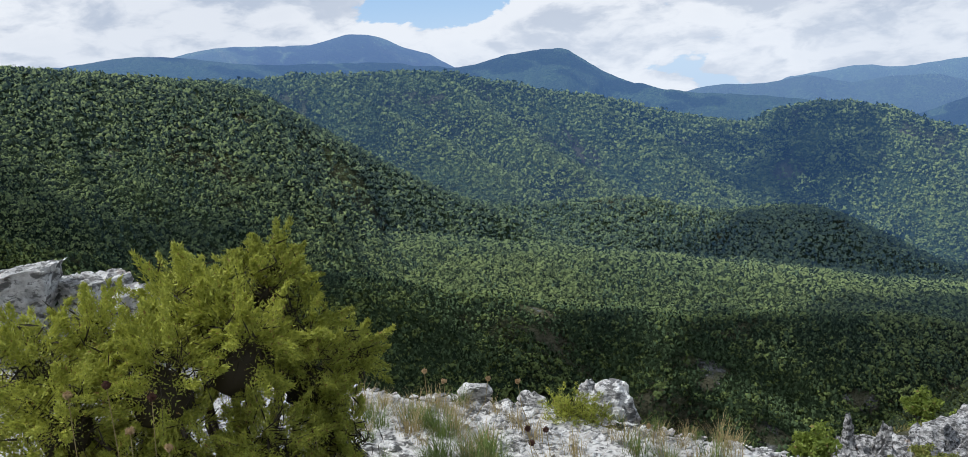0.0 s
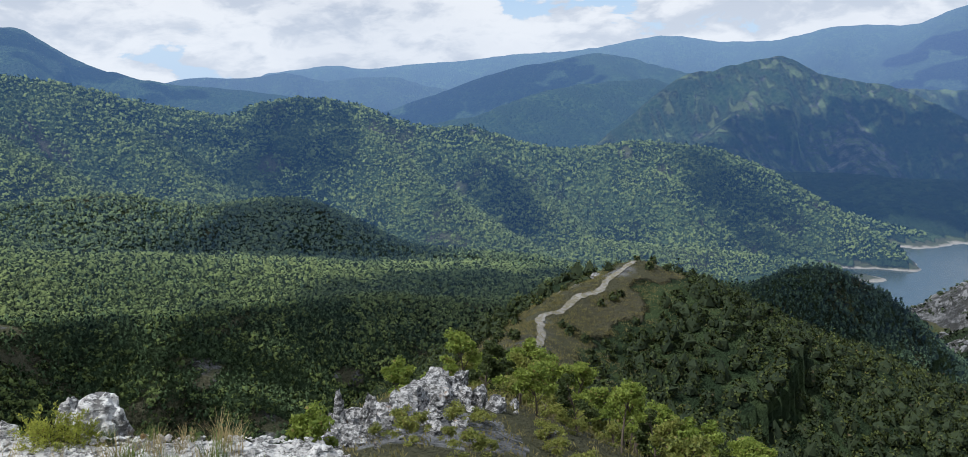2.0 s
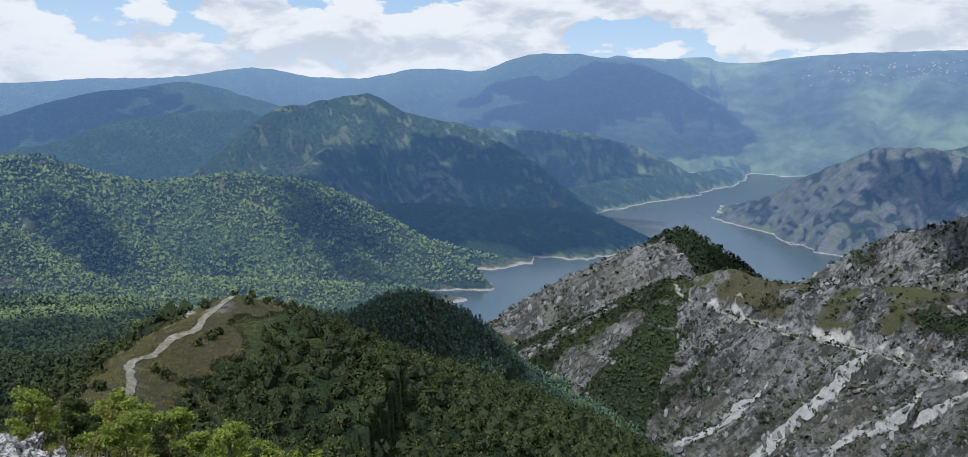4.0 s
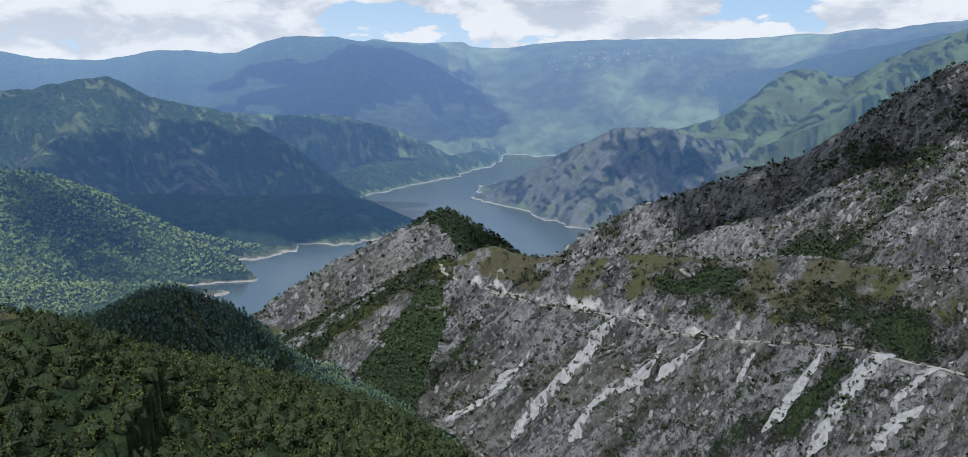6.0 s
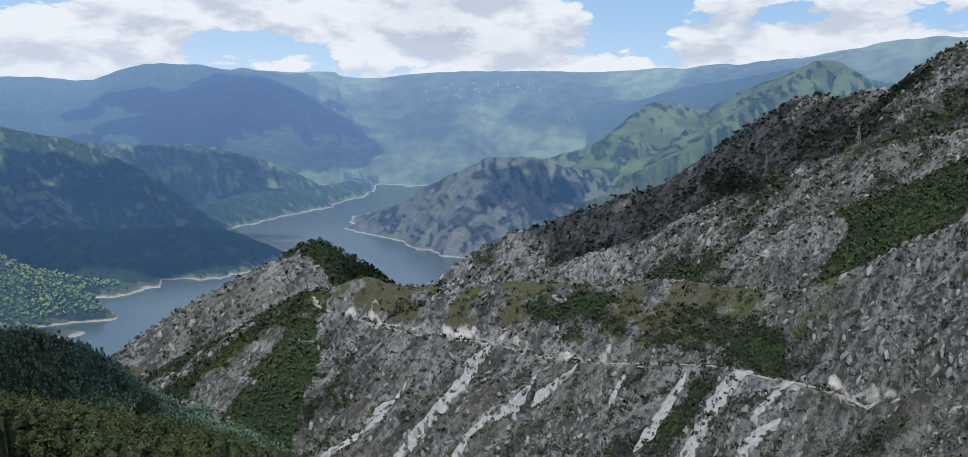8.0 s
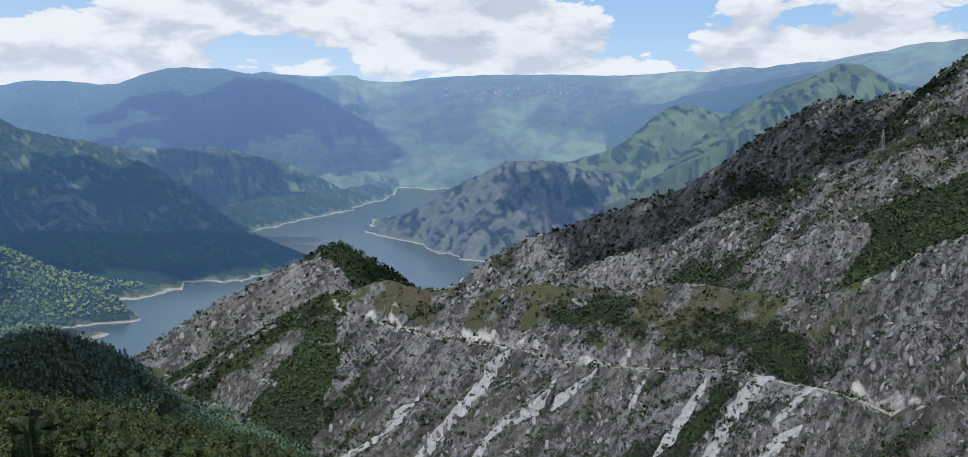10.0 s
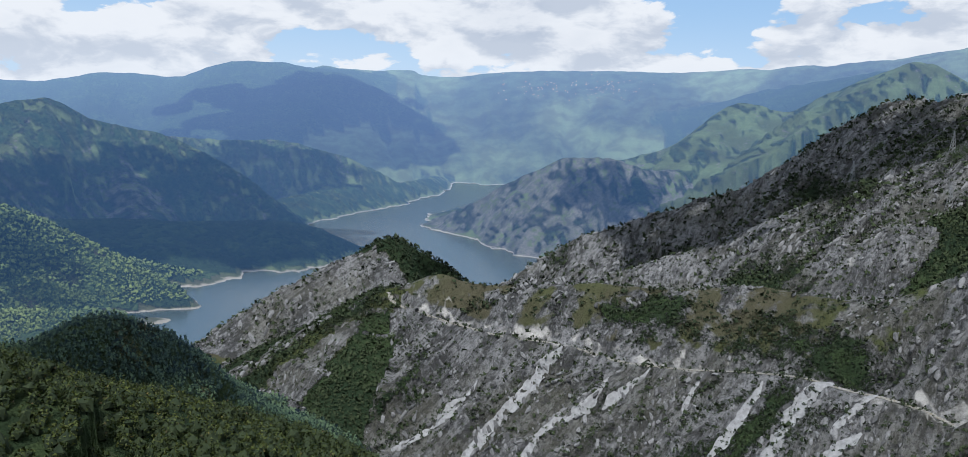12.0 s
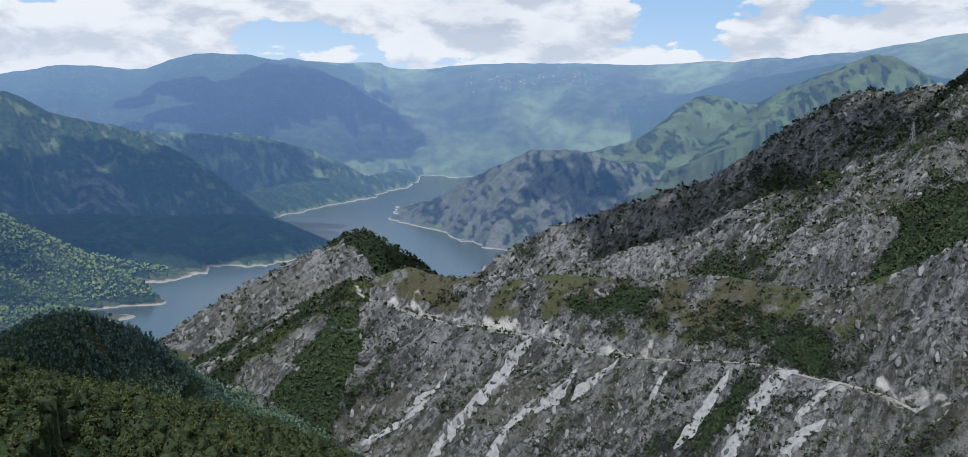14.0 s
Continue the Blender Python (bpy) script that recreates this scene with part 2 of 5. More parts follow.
# few trees: paler turf stands in for sunlight on these far fields
ridge([(4430, 1714, 270), (4563, 1489, 252), (4623, 1290, 263), (4638, 1235, 239), (4686, 1039, 239), (4737, 773, 278), (4793, 263, 303), (4744, -243, 315), (4666, -562, 336), (4509, -911, 358), (4324, -1248, 395), (4123, -1537, 452), (3951, -1697, 445), (3734, -1922, 395)], 0.4, 0.42, 30, 60, 300, 0.5, 0.0, 4)
ridge([(4080, 820, -160), (4190, 610, -150), (4240, 133, 20), (4230, -225, 115), (4180, -510, 196), (3950, -776, 245), (3650, -985, 276), (3300, -1136, 205), (2900, -1246, 168)], 0.45, 0.45, 25, 40, 250, 1, 0, 3)
# wood thinned on these two so lighter turf paints them as sunlit
ridge([(2549, 76, -93), (2549, -69, -51), (2546, -147, 6), (2489, -233, 78), (2484, -279, 84), (2423, -365, 63), (2412, -428, 89), (2342, -524, 141), (2273, -598, 174), (2210, -639, 187), (2141, -692, 152), (2075, -730, 107)], 0.55, 0.4, 10, 30, 120, 0.55, 0.3, 1)
ridge([(2349, -64, -72), (2292, -192, -58), (2228, -312, -60), (2120, -358, -101)], 0.45, 0.3, 20, 16, 100, 0.5, 0.4, 1)
ridge([(2075, 562, -274), (2057, 421, -207), (2054, 329, -151), (2046, 238, -105), (2042, 179, -79), (2049, 76, -72), (2050, -14, -97), (2147, -106, -98)], 0.5, 0.5, 15, 26, 110, 0.72, 0.6, 1)
ridge([(2042, 179, -82), (1920, 194, -165), (1808, 207, -250), (1767, 214, -278)], 0.5, 0.5, 15, 20, 90, 0.70, 0.6, 1)
# -- the bare rocky mountain and the hill with the road --
ridge([(1332, 220, -263), (1345, 114, -190), (1330, 16, -145), (1298, -76, -104), (1270, -162, -67), (1227, -238, -1), (1162, -301, 45), (1094, -356, 51), (1027, -394, 67), (1000, -407, 88), (964, -415, 98), (890, -456, 119)], 0.6, 0.66, 10, 26, 80, 0.55, 0.9)
ridge([(1000, 25, -169), (998, -61, -134), (995, -102, -118), (967, -159, -81), (938, -205, -63), (904, -259, -52), (847, -303, -17), (787, -346, 7), (727, -379, 28)], 0.55, 0.72, 10, 18, 80, 0.32, 0.9)
ridge([(813, -108, -128), (778, -185, -107), (759, -220, -73), (730, -245, -55), (687, -275, -32), (658, -291, -14), (620, -325, 11)], 0.55, 0.95, 8, 12, 60, 0.92, 0.28)
ridge([(661, 198, -140), (667, 176, -131), (662, 155, -123), (658, 129, -129), (645, 78, -122), (629, 29, -115), (609, -30, -111), (595, -80, -102), (568, -117, -101), (546, -146, -98), (530, -181, -77), (517, -203, -60), (502, -225, -44), (471, -265, -15)], 0.55, 0.64, 8, 15, 44, 0.3, 0.95, skew=0.6)
ridge([(671, 201, -139), (674, 243, -160), (670, 274, -181), (655, 311, -200), (636, 340, -224)], 0.55, 0.6, 8, 8, 50, 1.0, 0.05)
ridge([(844, 457, -250), (887, 416, -213), (932, 362, -181), (956, 327, -163), (976, 296, -143), (996, 264, -156), (1006, 220, -183), (1012, 194, -203), (1006, 166, -225)], 0.6, 0.55, 8, 14, 40, 0.42, 0.9, skew=0.9)
ridge([(600, 330, -240), (720, 400, -255), (835, 464, -261)], 0.3, 0.3, 20, 6, 60, 1.0, 0.05)
# -- the ground behind --
ridge([(-2500, 2600, 150), (-2600, 500, 120), (-1500, -1200, 60), (200, -1500, 60), (1800, -1600, 90), (3200, -1900, 200)], 0.3, 0.3, 60, 20, 200)
ridge([(-500, 300, 10), (-300, -20, 5), (-60, -60, 4), (160, -380, 10), (420, -560, 20)], 0.7, 0.7, 12, 6, 60, 0.8, 0.2)


FLOOR = -330.0


def terrain(x, y):
    """Height, wood, rock and which ridge, at the places x, y."""
    z = np.full(x.shape, FLOOR)
    wood, rock = np.zeros(x.shape), np.zeros(x.shape)
    gull, chute, grain, which = np.zeros(x.shape), np.zeros(x.shape), np.full(x.shape, 0.5), np.zeros(x.shape, int)
    reach = np.hypot(x, y)
    for number, g in enumerate(RIDGES):
        line = g["line"]
        low = min(g["left"], g["right"])
        room = (line[:, 2].max() - FLOOR) / low + 40
        near = (x > line[:, 0].min() - room) & (x < line[:, 0].max() + room) & (y > line[:, 1].min() - room) & (y < line[:, 1].max() + room)
        idx = np.nonzero(near)
        if not len(idx[0]):
            continue
        px, py = x[idx], y[idx]
        best, dist, along = np.full(px.shape, -1e9), np.full(px.shape, 1e9), np.zeros(px.shape)
        run = 0.0
        for a, b in zip(line[:-1], line[1:]):
            dx, dy = b[0] - a[0], b[1] - a[1]
            size = math.hypot(dx, dy) + 1e-9
            s = np.clip(((px - a[0]) * dx + (py - a[1]) * dy) / size ** 2, 0, 1)
            ox, oy = px - a[0] - s * dx, py - a[1] - s * dy
            d = np.hypot(ox, oy)
            side = dx * (py - a[1]) - dy * (px - a[0])
            blend = 0.5 + 0.5 * np.clip(side / size / (0.3 * d + 1), -1, 1)
            slope = g["right"] + (g["left"] - g["right"]) * blend
            h = a[2] + s * (b[2] - a[2]) - slope * (np.sqrt(d * d + g["top"] ** 2) - g["top"]) - 0.6 * np.maximum(d - g["reach"], 0)
            up = d < dist
            best[up], dist[up], along[up] = h[up], d[up], (run + s * size)[up]
            run += size
        wave = g["wave"]
        along = along + g["skew"] * dist
        warp = 0.35 * wave * fbm(px / wave / 1.7, py / wave / 1.7, 2, g["seed"])
        n = 1 - np.abs(fbm((along + warp) / wave, dist / wave / 5, 3, g["seed"] + 1)) * 2.2
        m = 1 - np.abs(fbm((along + warp) / wave * 3.1, dist / wave, 2, g["seed"] + 5)) * 2.2
        c = 1 - np.abs(fbm((along + 0.6 * warp) / wave * 1.7, dist / wave / 9, 2, g["seed"] + 9)) * 9.0
        ease = np.clip(dist / (1.6 * wave), 0, 1)
        cut = -g["gully"] * ease * (0.75 * (1 - n) + 0.3 * (1 - m))
        crag = 1 - np.abs(fbm((along + 0.5 * warp) / wave * 5.5 + dist / wave * 1.5, dist / wave * 1.6, 3, g["seed"] + 12)) * 2.4
        best = best + cut + (crag - 0.4) * g["rock"] * 0.055 * wave * np.clip(dist / 12, 0.15, 1) * (g["rock"] > 0.3)
        old = z[idx]
        k = 0.05 + 0.02 * np.minimum(reach[idx], 150) + 0.006 * reach[idx]
        h = np.maximum(k - np.abs(best - old), 0) / k
        up = best > old
        new_z = np.maximum(best, old) + h * h * k * 0.25
        z[idx] = new_z
        w2, r2, g2, c2, h2, s2 = wood[idx], rock[idx], gull[idx], which[idx], chute[idx], grain[idx]
        w2[up], r2[up], g2[up], c2[up] = g["wood"], g["rock"], np.maximum((1 - n) * 0.8 * ease, 1.15 * np.clip(1 - np.abs(c + 1.1) * 0.9, 0, 1) * ease)[up], number
        h2[up] = (np.clip(c, 0, 1) * ease * (g["rock"] > 0.5) * (g["far"] == 0))[up]
        wood[idx], rock[idx], gull[idx], which[idx], chute[idx] = w2, r2, g2, c2, h2
        s2[up] = (0.5 + 0.6 * fbm((along + 0.3 * warp) / 5.5, dist / 42, 3, g["seed"] + 15))[up]
        grain[idx] = s2
    bare_side = (((which <= 2) | (which == len(RIDGES) - 1)) & (x > 265)) | ((which == 51) & (x < 600))
    wood, rock = np.where(bare_side, 0.3, wood), np.where(bare_side, 0.95, rock)
    # the promontory: bare towards the valley, wooded behind its summit
    shady = (which == 54) & (x * 0.949 - y * 0.316 + 14 * fbm(x / 30, y / 30, 3, 95) > 806)
    wood, rock = np.where(shady, 1.0, wood), np.where(shady, 0.1, rock)
    # the ledge under the camera: nearly level, broken off in front and to the right
    brink = 4.35 - 0.16 * x - 0.10 * x * x * (x > 0) + 0.12 * fbm(x * 1.3, y * 0.2, 3, 55)
    top = 0.03 + 0.13 * np.maximum(-x - 0.5, 0) - 0.17 * np.maximum(x + 0.3, 0) + 0.05 * fbm(x * 0.9, y * 0.9, 3, 57)
    top -= 1.3 * np.maximum(y - brink, 0) + 0.6 * np.maximum(x - 1.5, 0) + 0.25 * np.maximum(-y - 3, 0) + 0.2 * np.maximum(-x - 7, 0)
    up = top > z
    z = np.maximum(z, top)
    wood, rock, gull, chute = np.where(up, 0.0, wood), np.where(up, 0.85, rock), np.where(up, 0, gull), np.where(up, 0, chute)
    which = np.where(up, 0, which)
    z += np.clip(reach / 600, 0.02, 2.0) * 2.2 * fbm(x / 45, y / 45, 4, 91) * np.clip(reach / 30, 0, 1)
    return z, wood, rock, gull, which, chute, grain


def road_points():
    """The line of the gravel road round the rocky hill."""
    return smooth_line([(656, 196, -140), (644, 185, -147), (628, 146, -152), (608, 95, -156), (588, 48, -153), (560, 3, -154), (539, -37, -149),
                        (520, -73, -142), (500, -99, -137), (476, -118, -135), (462, -131, -133), (447, -146, -133), (434, -154, -134),
                        (419, -164, -133), (405, -172, -130), (389, -183, -124), (370, -200, -118)], 5)


ROAD = road_points()
PATH = smooth_line([(65, 90, -37), (75, 99, -38), (81, 107, -38), (85.5, 112.5, -39), (91, 114.0, -39), (97.5, 117.2, -39), (103, 118, -39), (109, 121.3, -38), (118, 124, -38)], 5)
TRACK = smooth_line([(141, 60, -58), (137, 53, -57), (130, 46, -56), (119, 38, -54)], 5)


# small rocky openings in the woods, some standing in for sunlit patches: place and radius
CLEARINGS = ((751, 1169, 9), (900, 966, 14), (668, 1080, 8), (95, 373, 9), (106, 328, 10), (17, 428, 7), (-206, 611, 6), (-172, 606, 7),
             (-196, 566, 5), (-64, 466, 5), (-57, 487, 4), (-52, 437, 6), (96, 316, 8), (91, 359, 6), (160, 370, 9), (-120, 640, 6), (-230, 520, 5))
# chutes of pale scree down the slope below the road (top, foot, width), and bands of shrubs beside them
CHUTES = ((578, 43, 535, 82, 5.0), (540, 78, 500, 104, 4.6), (542, 12, 515, 43, 3.8), (520, 40, 484, 62, 4.6), (506, -78, 470, -46, 4.4),
          (492, -114, 470, -84, 7.5), (474, -92, 440, -66, 5.2), (552, 110, 524, 152, 3.0),
          (442, -118, 428, -92, 5.0), (526, -44, 504, -34, 2.4), (545, -14, 524, 15, 2.8), (572, 104, 544, 128, 3.0), (465, -130, 450, -104, 3.0))
SHRUB_BANDS = (((594, 47), (576, 62), (555, 76), (542, 88), (536, 101), 4.5), ((498, -99), (500, -82), (476, -80), (466, -60), 7), ((529, -57), (515, -51), 4.5),
               ((555, 160), (535, 175), 4), ((540, 147), (522, 160), 4), ((435, -97), (415, -93), 6), ((575, -54), (544, -85), (519, -117), (493, -129), 12),
               ((617, 61), (602, 46), 5), ((633, 130), (632, 112), 3.5), ((547, -15), (506, -8), 3.5), ((527, 12), (512, 29), 3.5), ((600, 20), (585, -10), 5),
               ((599, -11), (559, -52), (526, -86), (503, -125), 13), ((593, -32), (555, -89), (517, -130), 10), ((632, 104), (632, 118), 4), ((495, -96), (484, -79), (471, -64), 7),
               ((508, -115), (510, -85), (528, -61), 5), ((563, 157), (600, 149), 4), ((516, 16), (486, 28), 5), ((592, 119), (579, 134), 4))
WOOD_BAND = ((652, 200), (643, 224), (632, 250), (612, 282), (590, 306), 17)


def gap_to(line, x, y):
    """Distance from a line in plan, and on which side of it (left positive)."""
    best, side = np.full(x.shape, 1e9), np.zeros(x.shape)
    for a, b in zip(line[:-1], line[1:]):
        dx, dy = b[0] - a[0], b[1] - a[1]
        s = np.clip(((x - a[0]) * dx + (y - a[1]) * dy) / (dx * dx + dy * dy), 0, 1)
        d = np.hypot(x - a[0] - s * dx, y - a[1] - s * dy)
        up = d < best
        best, side = np.where(up, d, best), np.where(up, dx * (y - a[1]) - dy * (x - a[0]), side)
    return best, side


def terrain_with_road(x, y):
    """The terrain with the road's bench cut into the slope: level at the road, steep above it, a fill below."""
    z, wood, rock, gull, which, chute, grain = terrain(x, y)
    bare = np.clip(chute * (0.30 + 0.5 * fbm(x / 40, y / 40, 2, 77)), 0, 1)
    near = (x > 340) & (x < 690) & (y > -240) & (y < 335)
    idx = np.nonzero(near)
    if len(idx[0]):
        px, py = x[idx], y[idx]
        best, level = np.full(px.shape, 1e9), np.zeros(px.shape)
        for a, b in zip(ROAD[:-1], ROAD[1:]):
            dx, dy = b[0] - a[0], b[1] - a[1]
            s = np.clip(((px - a[0]) * dx + (py - a[1]) * dy) / (dx * dx + dy * dy), 0, 1)
            d = np.hypot(px - a[0] - s * dx, py - a[1] - s * dy)
            up = d < best
            best[up], level[up] = d[up], (a[2] + s * (b[2] - a[2]))[up]
        zz = z[idx]
        gap = np.maximum(best - 4.5, 0)
        zz = np.clip(zz, level - 0.74 * gap - 0.012 * gap ** 1.2, level + 1.3 * gap + 0.02 * gap ** 1.5)
        z[idx] = zz
        bare[idx] = np.maximum(0.5 * bare[idx], np.where(z[idx] > level + 0.5, np.clip(1.0 - best / 16 + 0.7 * fbm(px / 7, py / 7, 3, 79), 0, 0.52), np.clip(0.85 - best / 12 + 0.5 * fbm(px / 9, py / 9, 3, 79), 0, 0.47)))
        w2 = wood[idx]
        w2 *= np.clip(best / 10 - 0.3, 0, 1)
        wood[idx] = w2
        # dry grass and shrubs above the road, chutes and shrub bands below it
        meadow = np.clip((zz - level) / 5 - 0.8, 0, 1) * (best < 150) * np.clip((px - 470) / 50, 0, 1) * np.clip(0.85 + 1.2 * fbm(px / 24, py / 24, 3, 83), 0, 1)
        r2, g2, b2 = rock[idx], gull[idx], bare[idx]
        r2 = r2 * (1 - 0.58 * meadow)
        g2 = g2 + 0.35 * meadow
        ragged = fbm(px / 5, py / 5, 3, 85)
        for band in SHRUB_BANDS:
            d, _ = gap_to(band[:-1], px, py)
            here = np.clip(1.3 - d / (band[-1] * (0.9 + 0.8 * ragged)), 0, 1)
            g2 = np.maximum(g2, 1.6 * here)
            b2 = b2 * (1 - here)
        d, _ = gap_to(WOOD_BAND[:-1], px, py)
        green = d < WOOD_BAND[-1] * (1 + 0.8 * ragged)
        w2 = wood[idx]
        w2[green], r2[green], b2[green] = 1.0, 0.35, 0
        rock[idx], gull[idx], bare[idx], wood[idx] = r2, g2, b2, w2
    return z, wood, rock, gull, which, bare, grain


def cover_at(x, y, z, wood, rock, gull, bare, grain):
    """Shares of trees, rock and scree: more trees in the gullies of bare slopes, rock showing through on ribs."""
    patch = fbm(x / 60, y / 60, 4, 201)
    small = fbm(x / 14, y / 14, 3, 207)
    trees = np.clip(wood + 0.55 * patch + 0.3 * small + 0.45 * (gull - 0.45) * (rock > 0.3), 0, 1)
    trees = np.where(wood > 0.9, np.clip(0.80 + 0.5 * patch + 0.25 * small, 0.0, 1), trees)
    trees = np.where((wood > 0.9) & (np.hypot(x, y) > 1400), np.maximum(trees, 0.95), trees)
    trees = np.where((rock > 0.2) & (np.hypot(x, y) > 1400), np.clip(wood + 0.25 * patch + 0.2 * small + 0.9 * (0.5 - grain) + 0.3 * small - 0.6 * rock, 0, 1), trees)
    trees = np.where((wood < 0.6) & (rock < 0.1) & (np.hypot(x, y) > 3000), np.clip(0.42 + 0.40 * fbm(x / 420, y / 420, 4, 231), 0, 1), trees)
    trees = trees * np.clip((np.hypot(x, y) - 70) / 40, 0, 1)
    trees = trees * (z > LAKE + 5)
    for cx, cy, cr in CLEARINGS:
        d = np.hypot(x - cx, y - cy) / cr + 0.9 * small
        trees = np.where((d < 1) & (wood > 0.5), trees * np.clip(d * 0.8, 0.45, 1), trees)
        rock = np.where((d < 1) & (wood > 0.5), 0.45, rock)
    gap, side = gap_to(PATH, x, y)
    open_ground = np.clip((np.where(side > 0, 15, 7) + 9 * fbm(x / 11, y / 11, 3, 221) - gap) / 4, 0, 1)
    trees = trees * (1 - open_ground)
    rock = np.where(open_ground > 0.3, np.clip(0.42 - 0.05 * gap, 0.12, 1), rock)
    stone = np.clip(rock * 1.2 + 0.35 * small - 0.1, 0, 1)
    crop = np.hypot(x - 10, (y - 19.2)) < 3.2 + 2.8 * small
    stone = np.where(crop, np.clip(0.75 + 0.6 * small, 0, 1), stone)
    ledge = (np.hypot(x, y) < 8) & (z > -1.2)
    loose = np.maximum(bare, np.where(ledge, 0.75 + 0.5 * small, 0))
    loose = np.maximum(loose, crop * np.clip(0.3 + small, 0, 1))
    trees = trees * (1 - 0.9 * bare)
    return trees, stone, loose


# ======== terrain meshes ========
def mesh_from_arrays(name, verts, faces, smooth=True):
    me = bpy.data.meshes.new(name)
    verts, faces = np.asarray(verts, np.float32), np.asarray(faces, np.int32)
    n = faces.shape[1]
    me.vertices.add(len(verts))
    me.vertices.foreach_set("co", verts.ravel())
    me.loops.add(faces.size)
    me.loops.foreach_set("vertex_index", faces.ravel())
    me.polygons.add(len(faces))
    me.polygons.foreach_set("loop_start", np.arange(0, faces.size, n, dtype=np.int32))
    me.polygons.foreach_set("loop_total", np.full(len(faces), n, np.int32))
    me.polygons.foreach_set("use_smooth", np.full(len(faces), smooth))
    me.update(calc_edges=True)
    return me


def build_sheet():
    fine = np.arange(-40, 124, 0.26)
    coarse = np.linspace(124.2, 320.0, 66)
    az = np.radians(np.concatenate([fine, coarse]))
    r = [0.0, 0.4]
    while r[-1] < 4980:
        d = r[-1]
        step = 0.045 if d < 60 else 0.02 if d < 240 else 0.0065 if 370 < d < 680 else 0.0085 if d < 1500 else 0.0105 if d < 2600 else 0.017
        r.append(d * (1 + step))
    r = np.array(r)
    A, Rr = np.meshgrid(az, r)
    x, y = Rr * np.sin(A), Rr * np.cos(A)
    z, wood, rock, gull, which, bare, grain = terrain_with_road(x, y)
    trees, stone, loose = cover_at(x, y, z, wood, rock, gull, bare, grain)
    trees = np.where((rock > 0.3) & (Rr < 1450), 0.7 * trees, trees)
    rows, cols = x.shape
    far = np.array([g["far"] for g in RIDGES])[which]
    far = np.where(Rr < 700, 0, far)
    i, j = np.meshgrid(np.arange(rows - 1), np.arange(cols - 1), indexing="ij")
    quads = np.stack([i * cols + j, (i + 1) * cols + j, (i + 1) * cols + j + 1, i * cols + j + 1], -1).reshape(-1, 4)[:, ::-1]
    kind = far[:-1, :-1].ravel()
    verts = np.stack([x, y, z], -1).reshape(-1, 3)
    cover = np.stack([trees, stone, loose, np.clip(grain, 0, 1)], -1).reshape(-1, 4)
    out = []
    names = (("ground", GROUND), ("lakeside_mountains", HAZED), ("blue_mountains", HAZED), ("far_mountains", HAZED), ("horizon_mountains", HAZED), ("wooded_hills", HILLS))
    labels = ("rocky ledge, wooded valley and bare limestone slopes", "dark wooded mountains with pale cliffs above the lake", "hazy dark blue wooded mountains",
              "pale blue hazy mountains far off", "faint blue mountain chain on the horizon", "rolling green wooded hills with gullies and spurs")
    for number, (name, mat) in enumerate(names):
        pick = quads[kind == number]
        if not len(pick):
            continue
        used, inv = np.unique(pick.ravel(), return_inverse=True)
        me = mesh_from_arrays(name, verts[used], inv.reshape(-1, 4))
        at = me.attributes.new("cover", "FLOAT_COLOR", "POINT")
        at.data.foreach_set("color", cover[used].astype(np.float32).ravel())
        me.materials.append(mat)
        ob = tagged(new(name, me), labels[number], "ground" if number == 0 else "mountains", kind="structure")
        out.append(ob)
    return out


# ======== materials ========
def material(name):
    mat = bpy.data.materials.new(name)
    mat.use_nodes = True
    return mat, Nodes(mat.node_tree)


def finish(k, color, rough=0.9, normal=None, spec=0.2, **more):
    s = k.add("ShaderNodeBsdfPrincipled", **{"Base Color": color, "Roughness": rough, "Specular IOR Level": spec, **more})
    if normal is not None:
        k.put(s.inputs["Normal"], normal)
    k.add("ShaderNodeOutputMaterial", Surface=s.outputs[0])
    return s


# haze put into emission: distance from the ledge, glow colour
HAZE_GLOW = ((420, (0.0, 0.0, 0.0)), (700, (0.011, 0.022, 0.042)), (1300, (0.017, 0.042, 0.098)), (2200, (0.031, 0.072, 0.160)), (3300, (0.060, 0.118, 0.240)),
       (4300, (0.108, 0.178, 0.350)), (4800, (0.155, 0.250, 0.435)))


def haze_emission(k, pos):
    """Bluish haze in front of far mountains, painted as surface glow by their distance from the ledge."""
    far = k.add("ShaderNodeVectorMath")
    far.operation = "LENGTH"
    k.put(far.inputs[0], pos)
    color = HAZE_GLOW[0][1]
    for (lo, _), (hi, c) in zip(HAZE_GLOW[:-1], HAZE_GLOW[1:]):
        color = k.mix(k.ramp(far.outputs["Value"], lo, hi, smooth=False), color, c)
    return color


